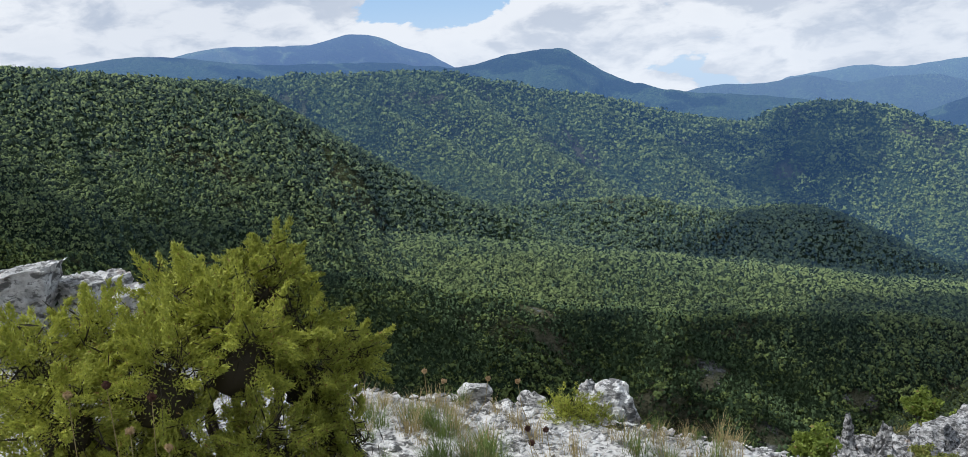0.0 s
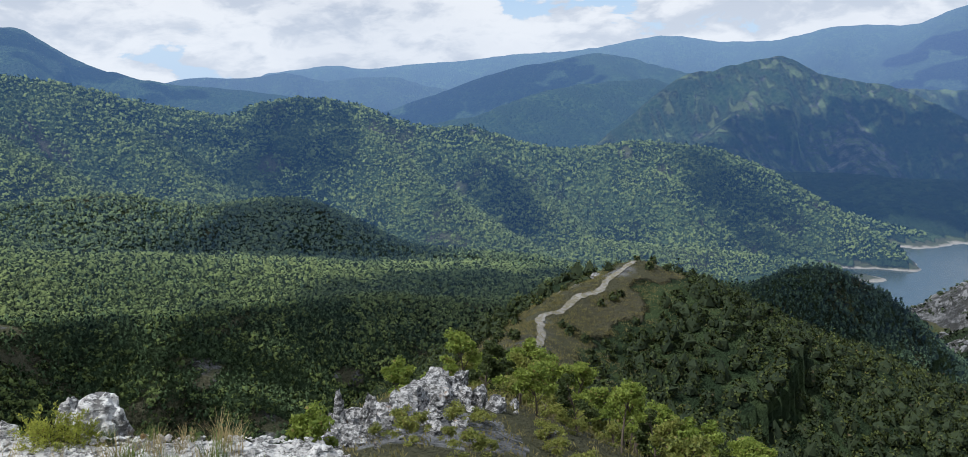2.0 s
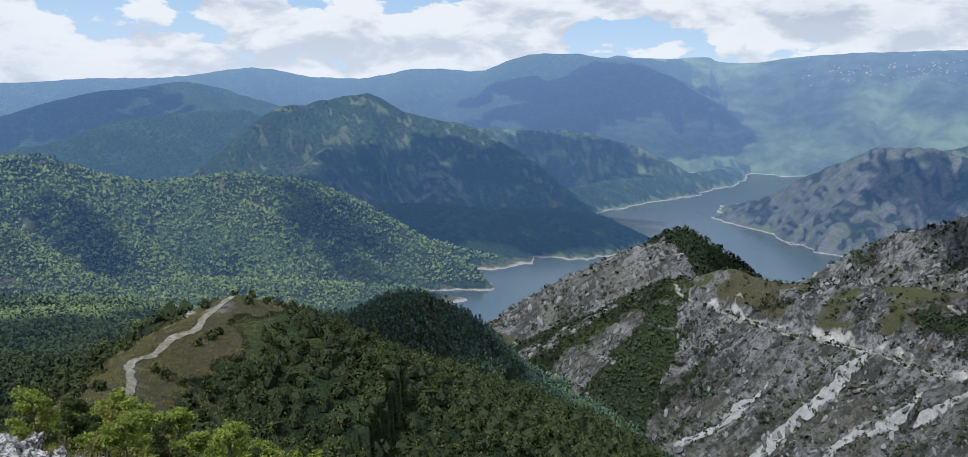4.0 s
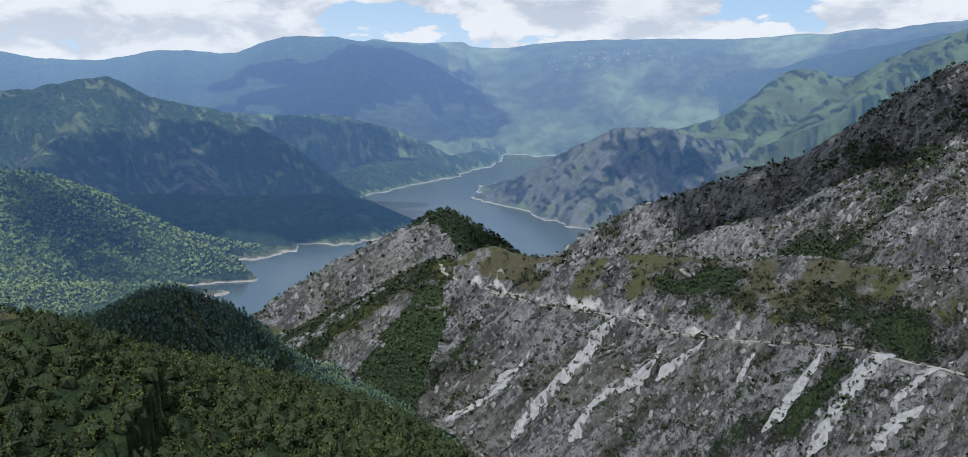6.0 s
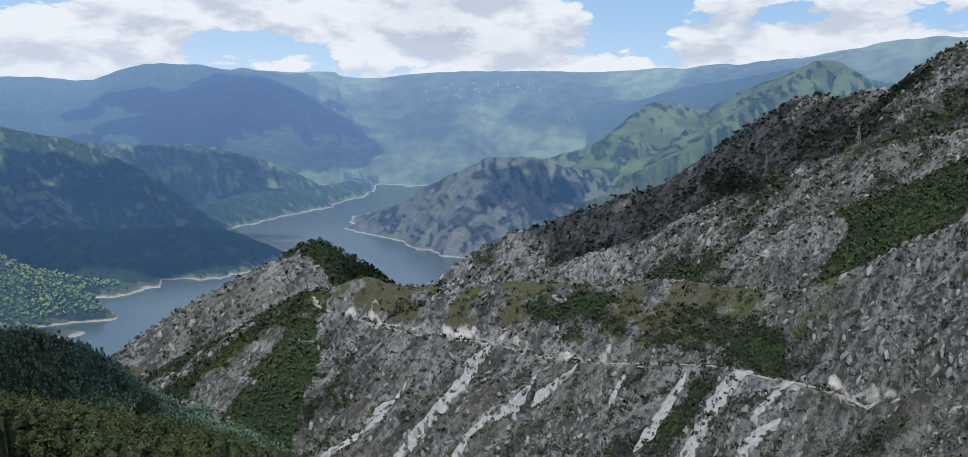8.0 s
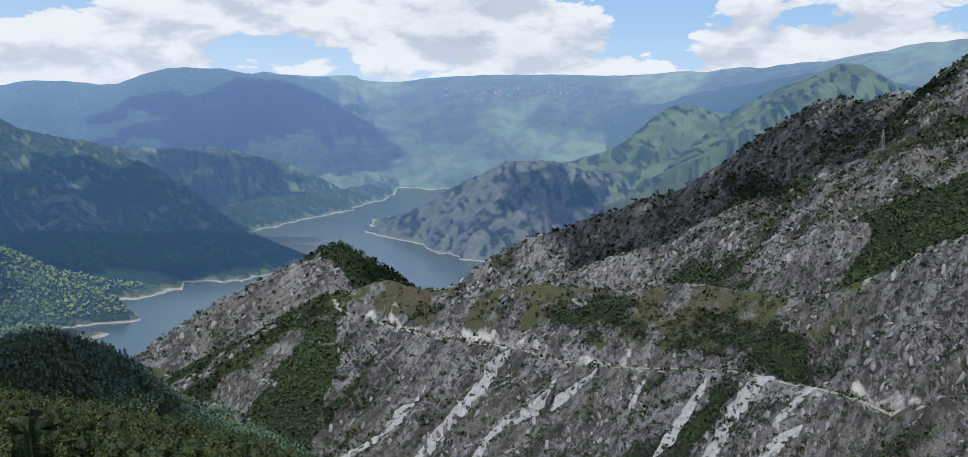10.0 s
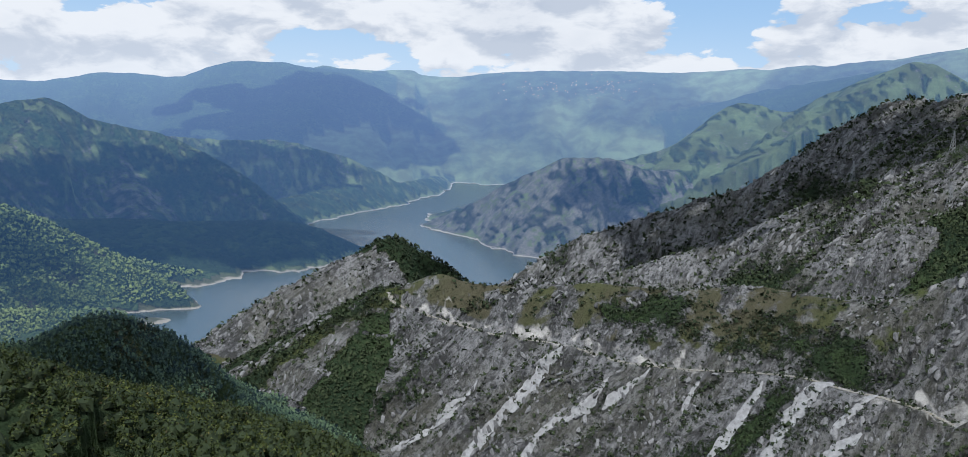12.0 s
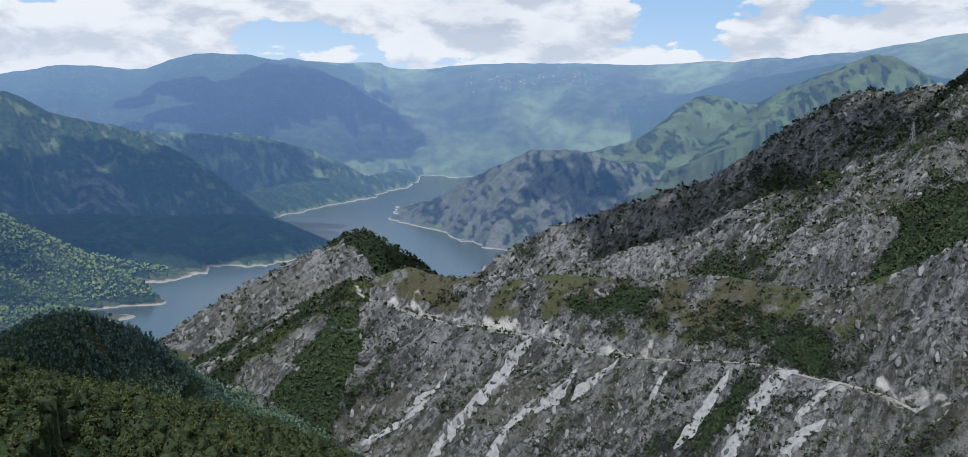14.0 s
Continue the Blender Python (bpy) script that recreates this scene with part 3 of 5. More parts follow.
def terrain_material(name, air=False, canopy=0.12, detail=1.0, turf=(0.062, 0.059, 0.038), pebbles=((0.33, 0.323, 0.308), (0.62, 0.608, 0.585)), canopy_tones=((0.026, 0.044, 0.021), (0.054, 0.080, 0.034)), ease=(0.5, 0.62), bed=((0.052, 0.053, 0.055), (0.243, 0.246, 0.253))):
    """Woods, limestone, scree and dry grass by the cover of the ground; air: with distance haze added as surface glow.
    """
    mat, k = material(name)
    geo = k.add("ShaderNodeNewGeometry")
    pos = geo.outputs["Position"]
    at = k.add("ShaderNodeAttribute")
    at.attribute_name = "cover"
    c = k.add("ShaderNodeSeparateColor", Color=at.outputs["Color"])
    trees, stone, loose = c.outputs[0], c.outputs[1], c.outputs[2]
    height = k.add("ShaderNodeSeparateXYZ", Vector=pos).outputs[2]
    n_big, n_mid = k.noise(pos, 0.012, 4), k.noise(pos, 0.09, 5)
    n_fine, n_grain = k.noise(pos, 0.6, 6, 0.65), k.noise(pos, 5.0, 5, 0.65)
    grass = k.mix(n_mid, turf, tuple(1.9 * c for c in turf))
    grass = k.mix(k.ramp(n_big, 0.35, 0.65), grass, (0.075, 0.09, 0.035))
    # ribs of the steep beds, running down the slope
    lengthwise = k.add("ShaderNodeCombineXYZ", X=k.dot(pos, (0.52, 0.85, 0.0)), Y=k.dot(pos, (-0.40, 0.24, 0.88)), Z=k.math("MULTIPLY", k.dot(pos, (-0.75, 0.46, -0.47)), 0.14)).outputs[0]
    ribs, veins = k.noise(lengthwise, 0.16, 9, 0.72), k.noise(lengthwise, 0.7, 6, 0.7)
    stripe = k.math("ADD", k.math("MULTIPLY", at.outputs["Alpha"], 0.22), k.math("ADD", k.math("MULTIPLY", ribs, 0.5), k.math("MULTIPLY", veins, 0.28)))
    limestone = k.mix(k.ramp(stripe, 0.41, 0.585), *bed)
    limestone = k.mix(k.ramp(n_fine, 0.5, 0.75, 0.0, 0.55), limestone, tuple(1.5 * c for c in bed[0]))
    limestone = k.mix(k.ramp(n_big, 0.46, 0.62, 0.0, 0.45), limestone, k.mix(n_mid, (0.065, 0.066, 0.045), (0.13, 0.124, 0.09)))
    n_crag = k.noise(pos, 0.22, 7, 0.72)
    limestone = k.mix(k.ramp(n_crag, 0.53, 0.58, 0.0, 0.65), limestone, bed[0])
    limestone = k.mix(k.ramp(n_crag, 0.36, 0.42, 0.4, 0.0), limestone, bed[1])
    pits = k.noise(pos, 0.42, 6, 0.78)
    limestone = k.mix(k.ramp(pits, 0.560, 0.585, 0.0, 0.7), limestone, (0.040, 0.044, 0.030))
    scree = k.mix(n_grain, pebbles[0], pebbles[1])
    scree = k.mix(k.ramp(k.noise(pos, 26.0, 5, 0.72), 0.50, 0.62, 0.0, 0.65), scree, (0.15, 0.145, 0.135))
    scree = k.mix(k.ramp(n_fine, 0.52, 0.66, 0.0, 0.4), scree, (0.24, 0.215, 0.16))
    cells = k.voronoi(pos, canopy)
    tint = k.add("ShaderNodeSeparateColor", Color=k.voronoi(pos, canopy, "Color")).outputs[0]
    leaf = k.mix(tint, *canopy_tones)
    leaf = k.mix(k.ramp(n_big, 0.38, 0.62), leaf, (0.025, 0.042, 0.022))
    edge = k.math("ADD", trees, k.math("MULTIPLY", k.math("SUBTRACT", n_fine, 0.5), 0.9))
    base = k.mix(k.ramp(k.math("ADD", stone, k.math("MULTIPLY", k.math("SUBTRACT", n_mid, 0.5), 1.2)), 0.38, 0.58), grass, limestone)
    base = k.mix(k.ramp(k.math("ADD", loose, k.math("MULTIPLY", k.math("SUBTRACT", n_mid, 0.5), 0.5)), 0.42, 0.6), base, scree)
    base = k.mix(k.ramp(edge, *ease), base, leaf)
    shore = k.math("MULTIPLY", k.ramp(k.math("ADD", height, k.math("MULTIPLY", n_mid, 5.0)), LAKE + 3.2, LAKE + 5.2, 1.0, 0.0), 1.0)
    base = k.mix(shore, base, k.mix(n_fine, (0.26, 0.235, 0.19), (0.40, 0.37, 0.31)))
    rel = k.math("ADD", k.math("MULTIPLY", k.math("SUBTRACT", 1.0, cells), k.ramp(edge, 0.4, 0.7, 0.0, 1.0)), k.math("ADD", k.math("MULTIPLY", ribs, k.ramp(loose, 0.42, 0.6, 1.1, 0.0)), k.math("MULTIPLY", n_crag, k.ramp(loose, 0.42, 0.6, -0.7, 0.0))))
    b1 = k.add("ShaderNodeBump", Strength=0.9, Distance=6.0 * detail, Height=rel).outputs[0]
    b2 = k.add("ShaderNodeBump", Strength=0.55, Distance=0.5, Height=n_fine)
    k.put(b2.inputs["Normal"], b1)
    b3 = k.add("ShaderNodeBump", Strength=0.6, Distance=0.10, Height=n_grain)
    k.put(b3.inputs["Normal"], b2.outputs[0])
    s = finish(k, base, 0.95, b3.outputs[0], 0.08)
    # the slope itself glows blue in place of haze
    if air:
        k.put(s.inputs["Emission Color"], haze_emission(k, pos))
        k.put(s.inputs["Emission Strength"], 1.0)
    return mat


GROUND = terrain_material("woods_and_limestone")
HAZED = terrain_material("mountain_slopes", True, 0.09, 1.5, (0.080, 0.105, 0.045), bed=((0.055, 0.060, 0.050), (0.165, 0.160, 0.140)), canopy_tones=((0.018, 0.035, 0.017), (0.042, 0.068, 0.028)), ease=(0.32, 0.9))
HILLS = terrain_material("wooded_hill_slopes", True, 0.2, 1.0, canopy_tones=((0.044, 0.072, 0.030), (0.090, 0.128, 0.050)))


def water_material():
    mat, k = material("lake_water")
    pos = k.add("ShaderNodeNewGeometry").outputs["Position"]
    n = k.math("ADD", k.noise(k.vmath("MULTIPLY", pos, (1, 2.2, 1)), 0.25, 5), k.math("MULTIPLY", k.noise(pos, 0.02, 4), 1.5))
    finish(k, k.mix(k.noise(pos, 0.004, 4), (0.040, 0.066, 0.090), (0.055, 0.085, 0.110)), 0.20, k.bump(n, 0.25, 0.6), 0.5, IOR=1.33)
    return mat


WATER = water_material()
terrain_objects = build_sheet()


def build_lake():
    bm = bmesh.new()
    bmesh.ops.create_grid(bm, x_segments=40, y_segments=24, size=1)
    for v in bm.verts:
        v.co = Vector((2700 + v.co.x * 1950, 300 + v.co.y * 1500, LAKE))
    me = bpy.data.meshes.new("lake")
    bm.to_mesh(me)
    bm.free()
    me.materials.append(WATER)
    tagged(new("lake_water", me), "calm blue-grey reservoir winding between steep mountains", "lake", kind="structure")


build_lake()


# ======== unseen clouds added to shade the valley and hills ===
# place in plan, set back from the wanted shadow, half length, half width, turn; all bases at one height
SHADE_CLOUD_BASE = 1500.0
SHADE_CLOUDS = ((-1113, 390, 205, 95, 0), (-729, 415, 185, 125, 0), (-759, 690, 130, 75, 0), (-576, 1230, 150, 90, 15), (-356, 1000, 50, 125, -20),
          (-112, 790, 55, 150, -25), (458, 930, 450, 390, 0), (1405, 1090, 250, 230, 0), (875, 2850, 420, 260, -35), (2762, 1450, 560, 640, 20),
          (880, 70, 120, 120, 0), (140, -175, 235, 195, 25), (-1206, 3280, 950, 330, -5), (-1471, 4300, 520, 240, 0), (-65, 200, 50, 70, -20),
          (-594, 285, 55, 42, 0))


def shade_cloud_material():
    mat, k = material("shade_cloud_white")
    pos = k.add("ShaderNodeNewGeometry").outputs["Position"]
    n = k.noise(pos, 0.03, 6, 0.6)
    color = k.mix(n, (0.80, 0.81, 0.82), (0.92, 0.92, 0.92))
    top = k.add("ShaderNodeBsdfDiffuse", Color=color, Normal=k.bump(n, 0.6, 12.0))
    # passes light down so the ground shaded by these added clouds stays brighter
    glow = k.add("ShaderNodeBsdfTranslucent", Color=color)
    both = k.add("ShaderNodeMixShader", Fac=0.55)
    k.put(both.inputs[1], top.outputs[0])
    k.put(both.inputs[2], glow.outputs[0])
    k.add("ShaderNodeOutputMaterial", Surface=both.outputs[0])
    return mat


def build_shade_clouds():
    """Unseen clouds added to cast shadows, with flat bases and ragged rims, each of many rounded lumps."""
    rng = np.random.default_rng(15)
    white = shade_cloud_material()
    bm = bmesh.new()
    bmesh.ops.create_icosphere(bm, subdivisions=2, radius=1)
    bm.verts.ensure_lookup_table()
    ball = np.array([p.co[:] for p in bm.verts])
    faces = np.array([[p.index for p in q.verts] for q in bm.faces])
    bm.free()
    for x, y, long, wide, turn in SHADE_CLOUDS:
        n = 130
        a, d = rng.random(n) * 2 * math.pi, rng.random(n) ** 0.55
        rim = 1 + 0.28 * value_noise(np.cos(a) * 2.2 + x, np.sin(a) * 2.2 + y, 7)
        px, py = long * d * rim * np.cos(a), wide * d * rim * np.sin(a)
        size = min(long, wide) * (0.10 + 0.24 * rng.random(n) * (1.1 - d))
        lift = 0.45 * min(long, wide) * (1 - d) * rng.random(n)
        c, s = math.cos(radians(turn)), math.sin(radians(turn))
        at = np.stack([x + px * c - py * s, y + px * s + py * c, SHADE_CLOUD_BASE + lift], -1)
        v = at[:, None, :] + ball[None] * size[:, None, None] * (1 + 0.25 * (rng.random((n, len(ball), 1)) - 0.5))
        v[:, :, 2] = np.maximum(v[:, :, 2], SHADE_CLOUD_BASE)
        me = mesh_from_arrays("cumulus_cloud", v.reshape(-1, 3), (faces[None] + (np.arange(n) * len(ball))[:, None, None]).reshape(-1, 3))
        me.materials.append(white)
        tagged(new("cumulus_cloud", me), "unseen white cloud added to cast a shadow on the slopes below", "cloud", "clouds over the valley", "structure")


build_shade_clouds()


# ======== woods on the slopes ========
def foliage_material(name, dark, light, air=False, spot=0.28):
    """Leaves: each tree its own tone, mottled, rough."""
    mat, k = material(name)
    geo = k.add("ShaderNodeNewGeometry")
    pos, own = geo.outputs["Position"], geo.outputs["Random Per Island"]
    n = k.noise(pos, spot, 4, 0.7)
    area = k.ramp(k.noise(pos, 0.0065, 4, 0.6), 0.36, 0.64, -0.25, 0.35)
    tone = k.math("ADD", k.math("ADD", k.math("MULTIPLY", own, 0.14), area), k.math("MULTIPLY", k.ramp(n, 0.3, 0.7), 0.6), clamp=True)
    color = k.mix(tone, dark, light)
    color = k.mix(k.ramp(n, 0.52, 0.75, 0.0, 0.3), color, tuple(0.45 * c for c in dark))
    s = finish(k, color, 0.85, None, 0.1)
    # haze in front of far trees, added as a glow of their leaves
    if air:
        k.put(s.inputs["Emission Color"], haze_emission(k, pos))
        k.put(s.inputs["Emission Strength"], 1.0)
    return mat


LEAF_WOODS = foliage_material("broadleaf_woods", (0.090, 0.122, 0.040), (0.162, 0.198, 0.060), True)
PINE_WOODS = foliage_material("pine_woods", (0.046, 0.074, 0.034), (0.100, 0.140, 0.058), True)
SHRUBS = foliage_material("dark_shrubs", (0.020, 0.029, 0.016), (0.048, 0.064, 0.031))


def icosphere_arrays():
    bm = bmesh.new()
    bmesh.ops.create_icosphere(bm, subdivisions=1, radius=1)
    bm.verts.ensure_lookup_table()
    v = np.array([p.co[:] for p in bm.verts])
    f = np.array([[p.index for p in q.verts] for q in bm.faces])
    bm.free()
    return v, f


def dome_arrays(sides, rings, tip=0.0):
    """A crown open at its foot: rings of (radius, height) and a top."""
    v, f = [], []
    for i, (r, h) in enumerate(rings):
        for s in range(sides):
            a = 2 * math.pi * (s + 0.5 * (i % 2)) / sides
            v.append((r * math.cos(a), r * math.sin(a), h))
    for i in range(len(rings) - 1):
        for s in range(sides):
            a, b = i * sides + s, i * sides + (s + 1) % sides
            c, d = a + sides, b + sides
            f += [(a, b, c), (b, d, c)] if i % 2 == 0 else [(a, b, d), (a, d, c)]
    v.append((0, 0, 1.0 + tip))
    last = (len(rings) - 1) * sides
    f += [(last + s, last + (s + 1) % sides, len(v) - 1) for s in range(sides)]
    return np.array(v, float), np.array(f)


def octa_arrays():
    """A small crown for trees far off."""
    v = np.array([(1, 0, 0), (0, 1, 0), (-1, 0, 0), (0, -1, 0), (0, 0, 1), (0, 0, -1)], float)
    f = np.array([(0, 1, 4), (1, 2, 4), (2, 3, 4), (3, 0, 4), (1, 0, 5), (2, 1, 5), (3, 2, 5), (0, 3, 5)])
    return v, f


def scatter_woods(rng):
    """Trees over all wooded slopes of the valley, closer together near the ledge."""
    spots = []
    r = 190.0
    while r < 1680:
        gap = 1.45 + 0.0016 * r + 0.0022 * max(r - 800, 0)
        n = int(radians(156) * r / gap)
        a = np.radians(-36) + (np.arange(n) + rng.random(n) * 0.9) * (radians(156) / n)
        rr = r + (rng.random(n) - 0.5) * gap * 1.2
        spots.append(np.stack([rr * np.sin(a), rr * np.cos(a), np.full(n, gap)], -1))
        r += gap
    p = np.vstack(spots)
    x, y, gap = p.T
    z, wood, rock, gull, which, bare, grain = terrain_with_road(x, y)
    trees, stone, loose = cover_at(x, y, z, wood, rock, gull, bare, grain)
    spread = fbm(x / 22, y / 22, 3, 311)
    chance = np.where(rock > 0.3, np.clip((trees - 0.40) * 2.6 + 0.9 * (spread - 0.12) + 0.8 * np.clip(gull - 0.55, 0, 1), 0.20, 0.68), np.clip((trees - 0.25) * 2.2, 0, 0.96))
    far = np.array([g["far"] for g in RIDGES])[which]
    keep = (rng.random(len(x)) < chance) & (far != 1) & ~((which <= 2) & (x < 265)) & (z > LAKE + 9) & (bare < 0.55)
    return x[keep], y[keep], z[keep], gap[keep], rock[keep], which[keep]


def join_blobs(name, base, faces, centre, size, mat, rng, label, category, smooth=False, jitter=0.95):
    """One mesh of many small crowns."""
    n, m = len(centre), len(base)
    turn = rng.random(n) * 2 * math.pi
    c, s = np.cos(turn)[:, None], np.sin(turn)[:, None]
    jit = 1 + (rng.random((n, m)) - 0.5) * jitter
    bx, by, bz = base[:, 0] * jit, base[:, 1] * jit, base[:, 2] * jit
    v = np.stack([(bx * c - by * s) * size[:, :1] + centre[:, :1], (bx * s + by * c) * size[:, :1] + centre[:, 1:2], bz * size[:, 1:2] + centre[:, 2:3]], -1)
    f = (faces[None] + (np.arange(n) * m)[:, None, None]).reshape(-1, 3)
    me = mesh_from_arrays(name, v.reshape(-1, 3), f, smooth)
    me.materials.append(mat)
    return tagged(new(name, me), label, category, kind="stuff")


def round_off(me, out, size, tilt):
    """Lets facets of foliage shade as one rounded crown, with a little of their own tilt."""
    way = out / (np.linalg.norm(out, axis=1, keepdims=True) + 1e-6) + 0.22 * tilt + (0, 0, 0.3)
    way /= np.linalg.norm(way, axis=1, keepdims=True)
    me.normals_split_custom_set_from_vertices(way.astype(np.float32))


def join_clumps(name, centre, size, count, mat, rng, label, category, pointed=False):
    """One mesh of many crowns, each of small facets of foliage set round it."""
    n = len(centre)
    d = rng.normal(size=(n, count, 3))
    d[:, :, 2] = np.abs(d[:, :, 2]) * 1.1 - 0.25
    d /= np.linalg.norm(d, axis=2, keepdims=True)
    lump = 0.72 + 0.36 * rng.random((n, count, 1))
    p = d * lump
    if pointed:
        h = rng.random((n, count, 1)) ** 1.4
        a = rng.random((n, count)) * 2 * math.pi
        ring = (1.05 - h[:, :, 0]) * (0.75 + 0.4 * rng.random((n, count)))
        p = np.stack([np.cos(a) * ring, np.sin(a) * ring, 1.9 * h[:, :, 0] - 0.8], -1)
        d = np.stack([np.cos(a), np.sin(a), np.full_like(a, 0.55)], -1)
    d = d + 0.42 * rng.normal(size=d.shape)
    d /= np.linalg.norm(d, axis=2, keepdims=True)
    u = np.cross(d, rng.normal(size=d.shape))
    u /= np.linalg.norm(u, axis=2, keepdims=True)
    w = np.cross(d, u)
    s = (1.6 / math.sqrt(count)) * (0.65 + 0.7 * rng.random((n, count, 1)))
    corners = [p + s * (u * math.cos(t) + w * math.sin(t)) * (0.7 + 0.6 * rng.random((n, count, 1))) for t in (0.0, 2.1, 4.2)]
    v = np.stack(corners, 2) * np.stack([size[:, 0], size[:, 0], size[:, 1]], -1)[:, None, None, :] + centre[:, None, None, :]
    me = mesh_from_arrays(name, v.reshape(-1, 3), np.arange(n * count * 3).reshape(-1, 3), True)
    round_off(me, (v - centre[:, None, None, :]).reshape(-1, 3), size[:, 0].repeat(count * 3), d.repeat(3, 1).reshape(-1, 3))
    me.materials.append(mat)
    return tagged(new(name, me), label, category, kind="stuff")


def build_woods():
    rng = np.random.default_rng(4)
    x, y, z, gap, rock, which = scatter_woods(rng)
    n = len(x)
    grow = 0.55 + 0.75 * rng.random(n) ** 1.5
    radius = gap * np.where(np.hypot(x, y) > 800, 0.74, 0.84) * grow
    shrub = (rock > 0.3) | np.isin(which, (51, 52, 53, 54, 55))
    radius = np.where(shrub, gap * 0.52 * (0.6 + 1.3 * rng.random(n) ** 2.2), radius)
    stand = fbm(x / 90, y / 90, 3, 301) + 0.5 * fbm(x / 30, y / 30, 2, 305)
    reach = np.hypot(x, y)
    # near valley floor: extra dark pines stand in for cloud shade
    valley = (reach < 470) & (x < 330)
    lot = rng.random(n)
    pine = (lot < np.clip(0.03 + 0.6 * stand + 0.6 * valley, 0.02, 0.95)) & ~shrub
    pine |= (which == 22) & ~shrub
    leafy = ~pine & ~shrub
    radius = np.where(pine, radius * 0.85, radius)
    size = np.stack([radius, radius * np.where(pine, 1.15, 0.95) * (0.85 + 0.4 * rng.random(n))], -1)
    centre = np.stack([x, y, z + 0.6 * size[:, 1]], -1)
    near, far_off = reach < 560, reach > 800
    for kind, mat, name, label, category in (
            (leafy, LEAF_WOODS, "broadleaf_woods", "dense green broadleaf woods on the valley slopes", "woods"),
            (pine, PINE_WOODS, "pine_woods", "dark green pine woods among the broadleaf trees, massed to darken the shaded valley floor", "woods"),
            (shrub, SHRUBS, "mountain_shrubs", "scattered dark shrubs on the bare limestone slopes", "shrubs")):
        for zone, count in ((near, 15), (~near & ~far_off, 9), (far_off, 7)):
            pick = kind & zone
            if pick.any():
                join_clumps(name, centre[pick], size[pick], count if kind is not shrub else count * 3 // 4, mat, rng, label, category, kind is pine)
    print("woods", n, int(leafy.sum()), int(pine.sum()), int(shrub.sum()))


build_woods()


# ======== building blocks for near things ========
def part(name, mesh, mat, parent=None, label=""):
    """Links a mesh as one object under a thing or a part."""
    if mat is not None and not mesh.materials:
        mesh.materials.append(mat)
    ob = new(name, mesh)
    ob.parent = parent
    if label:
        tagged(ob, label)
    return ob


def ground_z(x, y):
    return float(terrain_with_road(np.array([float(x)]), np.array([float(y)]))[0][0])


def tube_arrays(points, radii, sides=6):
    """Vertices and quads of a tapered tube along points."""
    p = [Vector(q) for q in points]
    v, f = [], []
    for i, q in enumerate(p):
        way = (p[min(i + 1, len(p) - 1)] - p[max(i - 1, 0)]).normalized()
        a = way.orthogonal().normalized()
        b = way.cross(a)
        for s in range(sides):
            t = 2 * math.pi * s / sides
            v.append(q + (a * math.cos(t) + b * math.sin(t)) * radii[i])
    for i in range(len(p) - 1):
        for s in range(sides):
            t = (s + 1) % sides
            f.append((i * sides + s, i * sides + t, (i + 1) * sides + t, (i + 1) * sides + s))
    return v, f


def join_tubes(name, tubes):
    v, f = [], []
    for tv, tf in tubes:
        base = len(v)
        v += tv
        f += [tuple(base + i for i in q) for q in tf]
    me = bpy.data.meshes.new(name)
    me.from_pydata([tuple(q) for q in v], [], f)
    me.polygons.foreach_set("use_smooth", [True] * len(f))
    return me


def leaf_quads(centres, size, rng, stretch=1.6, lift=0.3):
    """Leaf-like folded quads at the centres, each turned at random."""
    n = len(centres)
    a = rng.normal(size=(n, 3))
    a[:, 2] += lift
    a /= np.linalg.norm(a, axis=1, keepdims=True)
    b = np.cross(a, rng.normal(size=(n, 3)))
    b /= np.linalg.norm(b, axis=1, keepdims=True) + 1e-9
    s = (size * (0.6 + 0.8 * rng.random(n)))[:, None]
    c = np.cross(a, b)
    tip, half = a * s * stretch * 0.5, b * s * 0.5
    v = np.stack([centres - tip, centres - half + c * s * 0.12, centres + tip, centres + half + c * s * 0.12], 1)
    return v.reshape(-1, 3), np.arange(4 * n).reshape(n, 4)


def leaf_tris(centres, size, rng, lift=0.3):
    """Small pointed facets of foliage at the centres, each turned at random."""
    n = len(centres)
    a = rng.normal(size=(n, 3))
    a[:, 2] += lift
    a /= np.linalg.norm(a, axis=1, keepdims=True)
    b = np.cross(a, rng.normal(size=(n, 3)))
    b /= np.linalg.norm(b, axis=1, keepdims=True) + 1e-9
    s = (size * (0.6 + 0.8 * rng.random(n)))[:, None]
    c = np.cross(a, b)
    v = np.stack([centres + b * s * 0.75, centres - b * s * 0.4 + c * s * 0.45, centres - b * s * 0.4 - c * s * 0.45], 1)
    return v.reshape(-1, 3), np.arange(3 * n).reshape(n, 3)


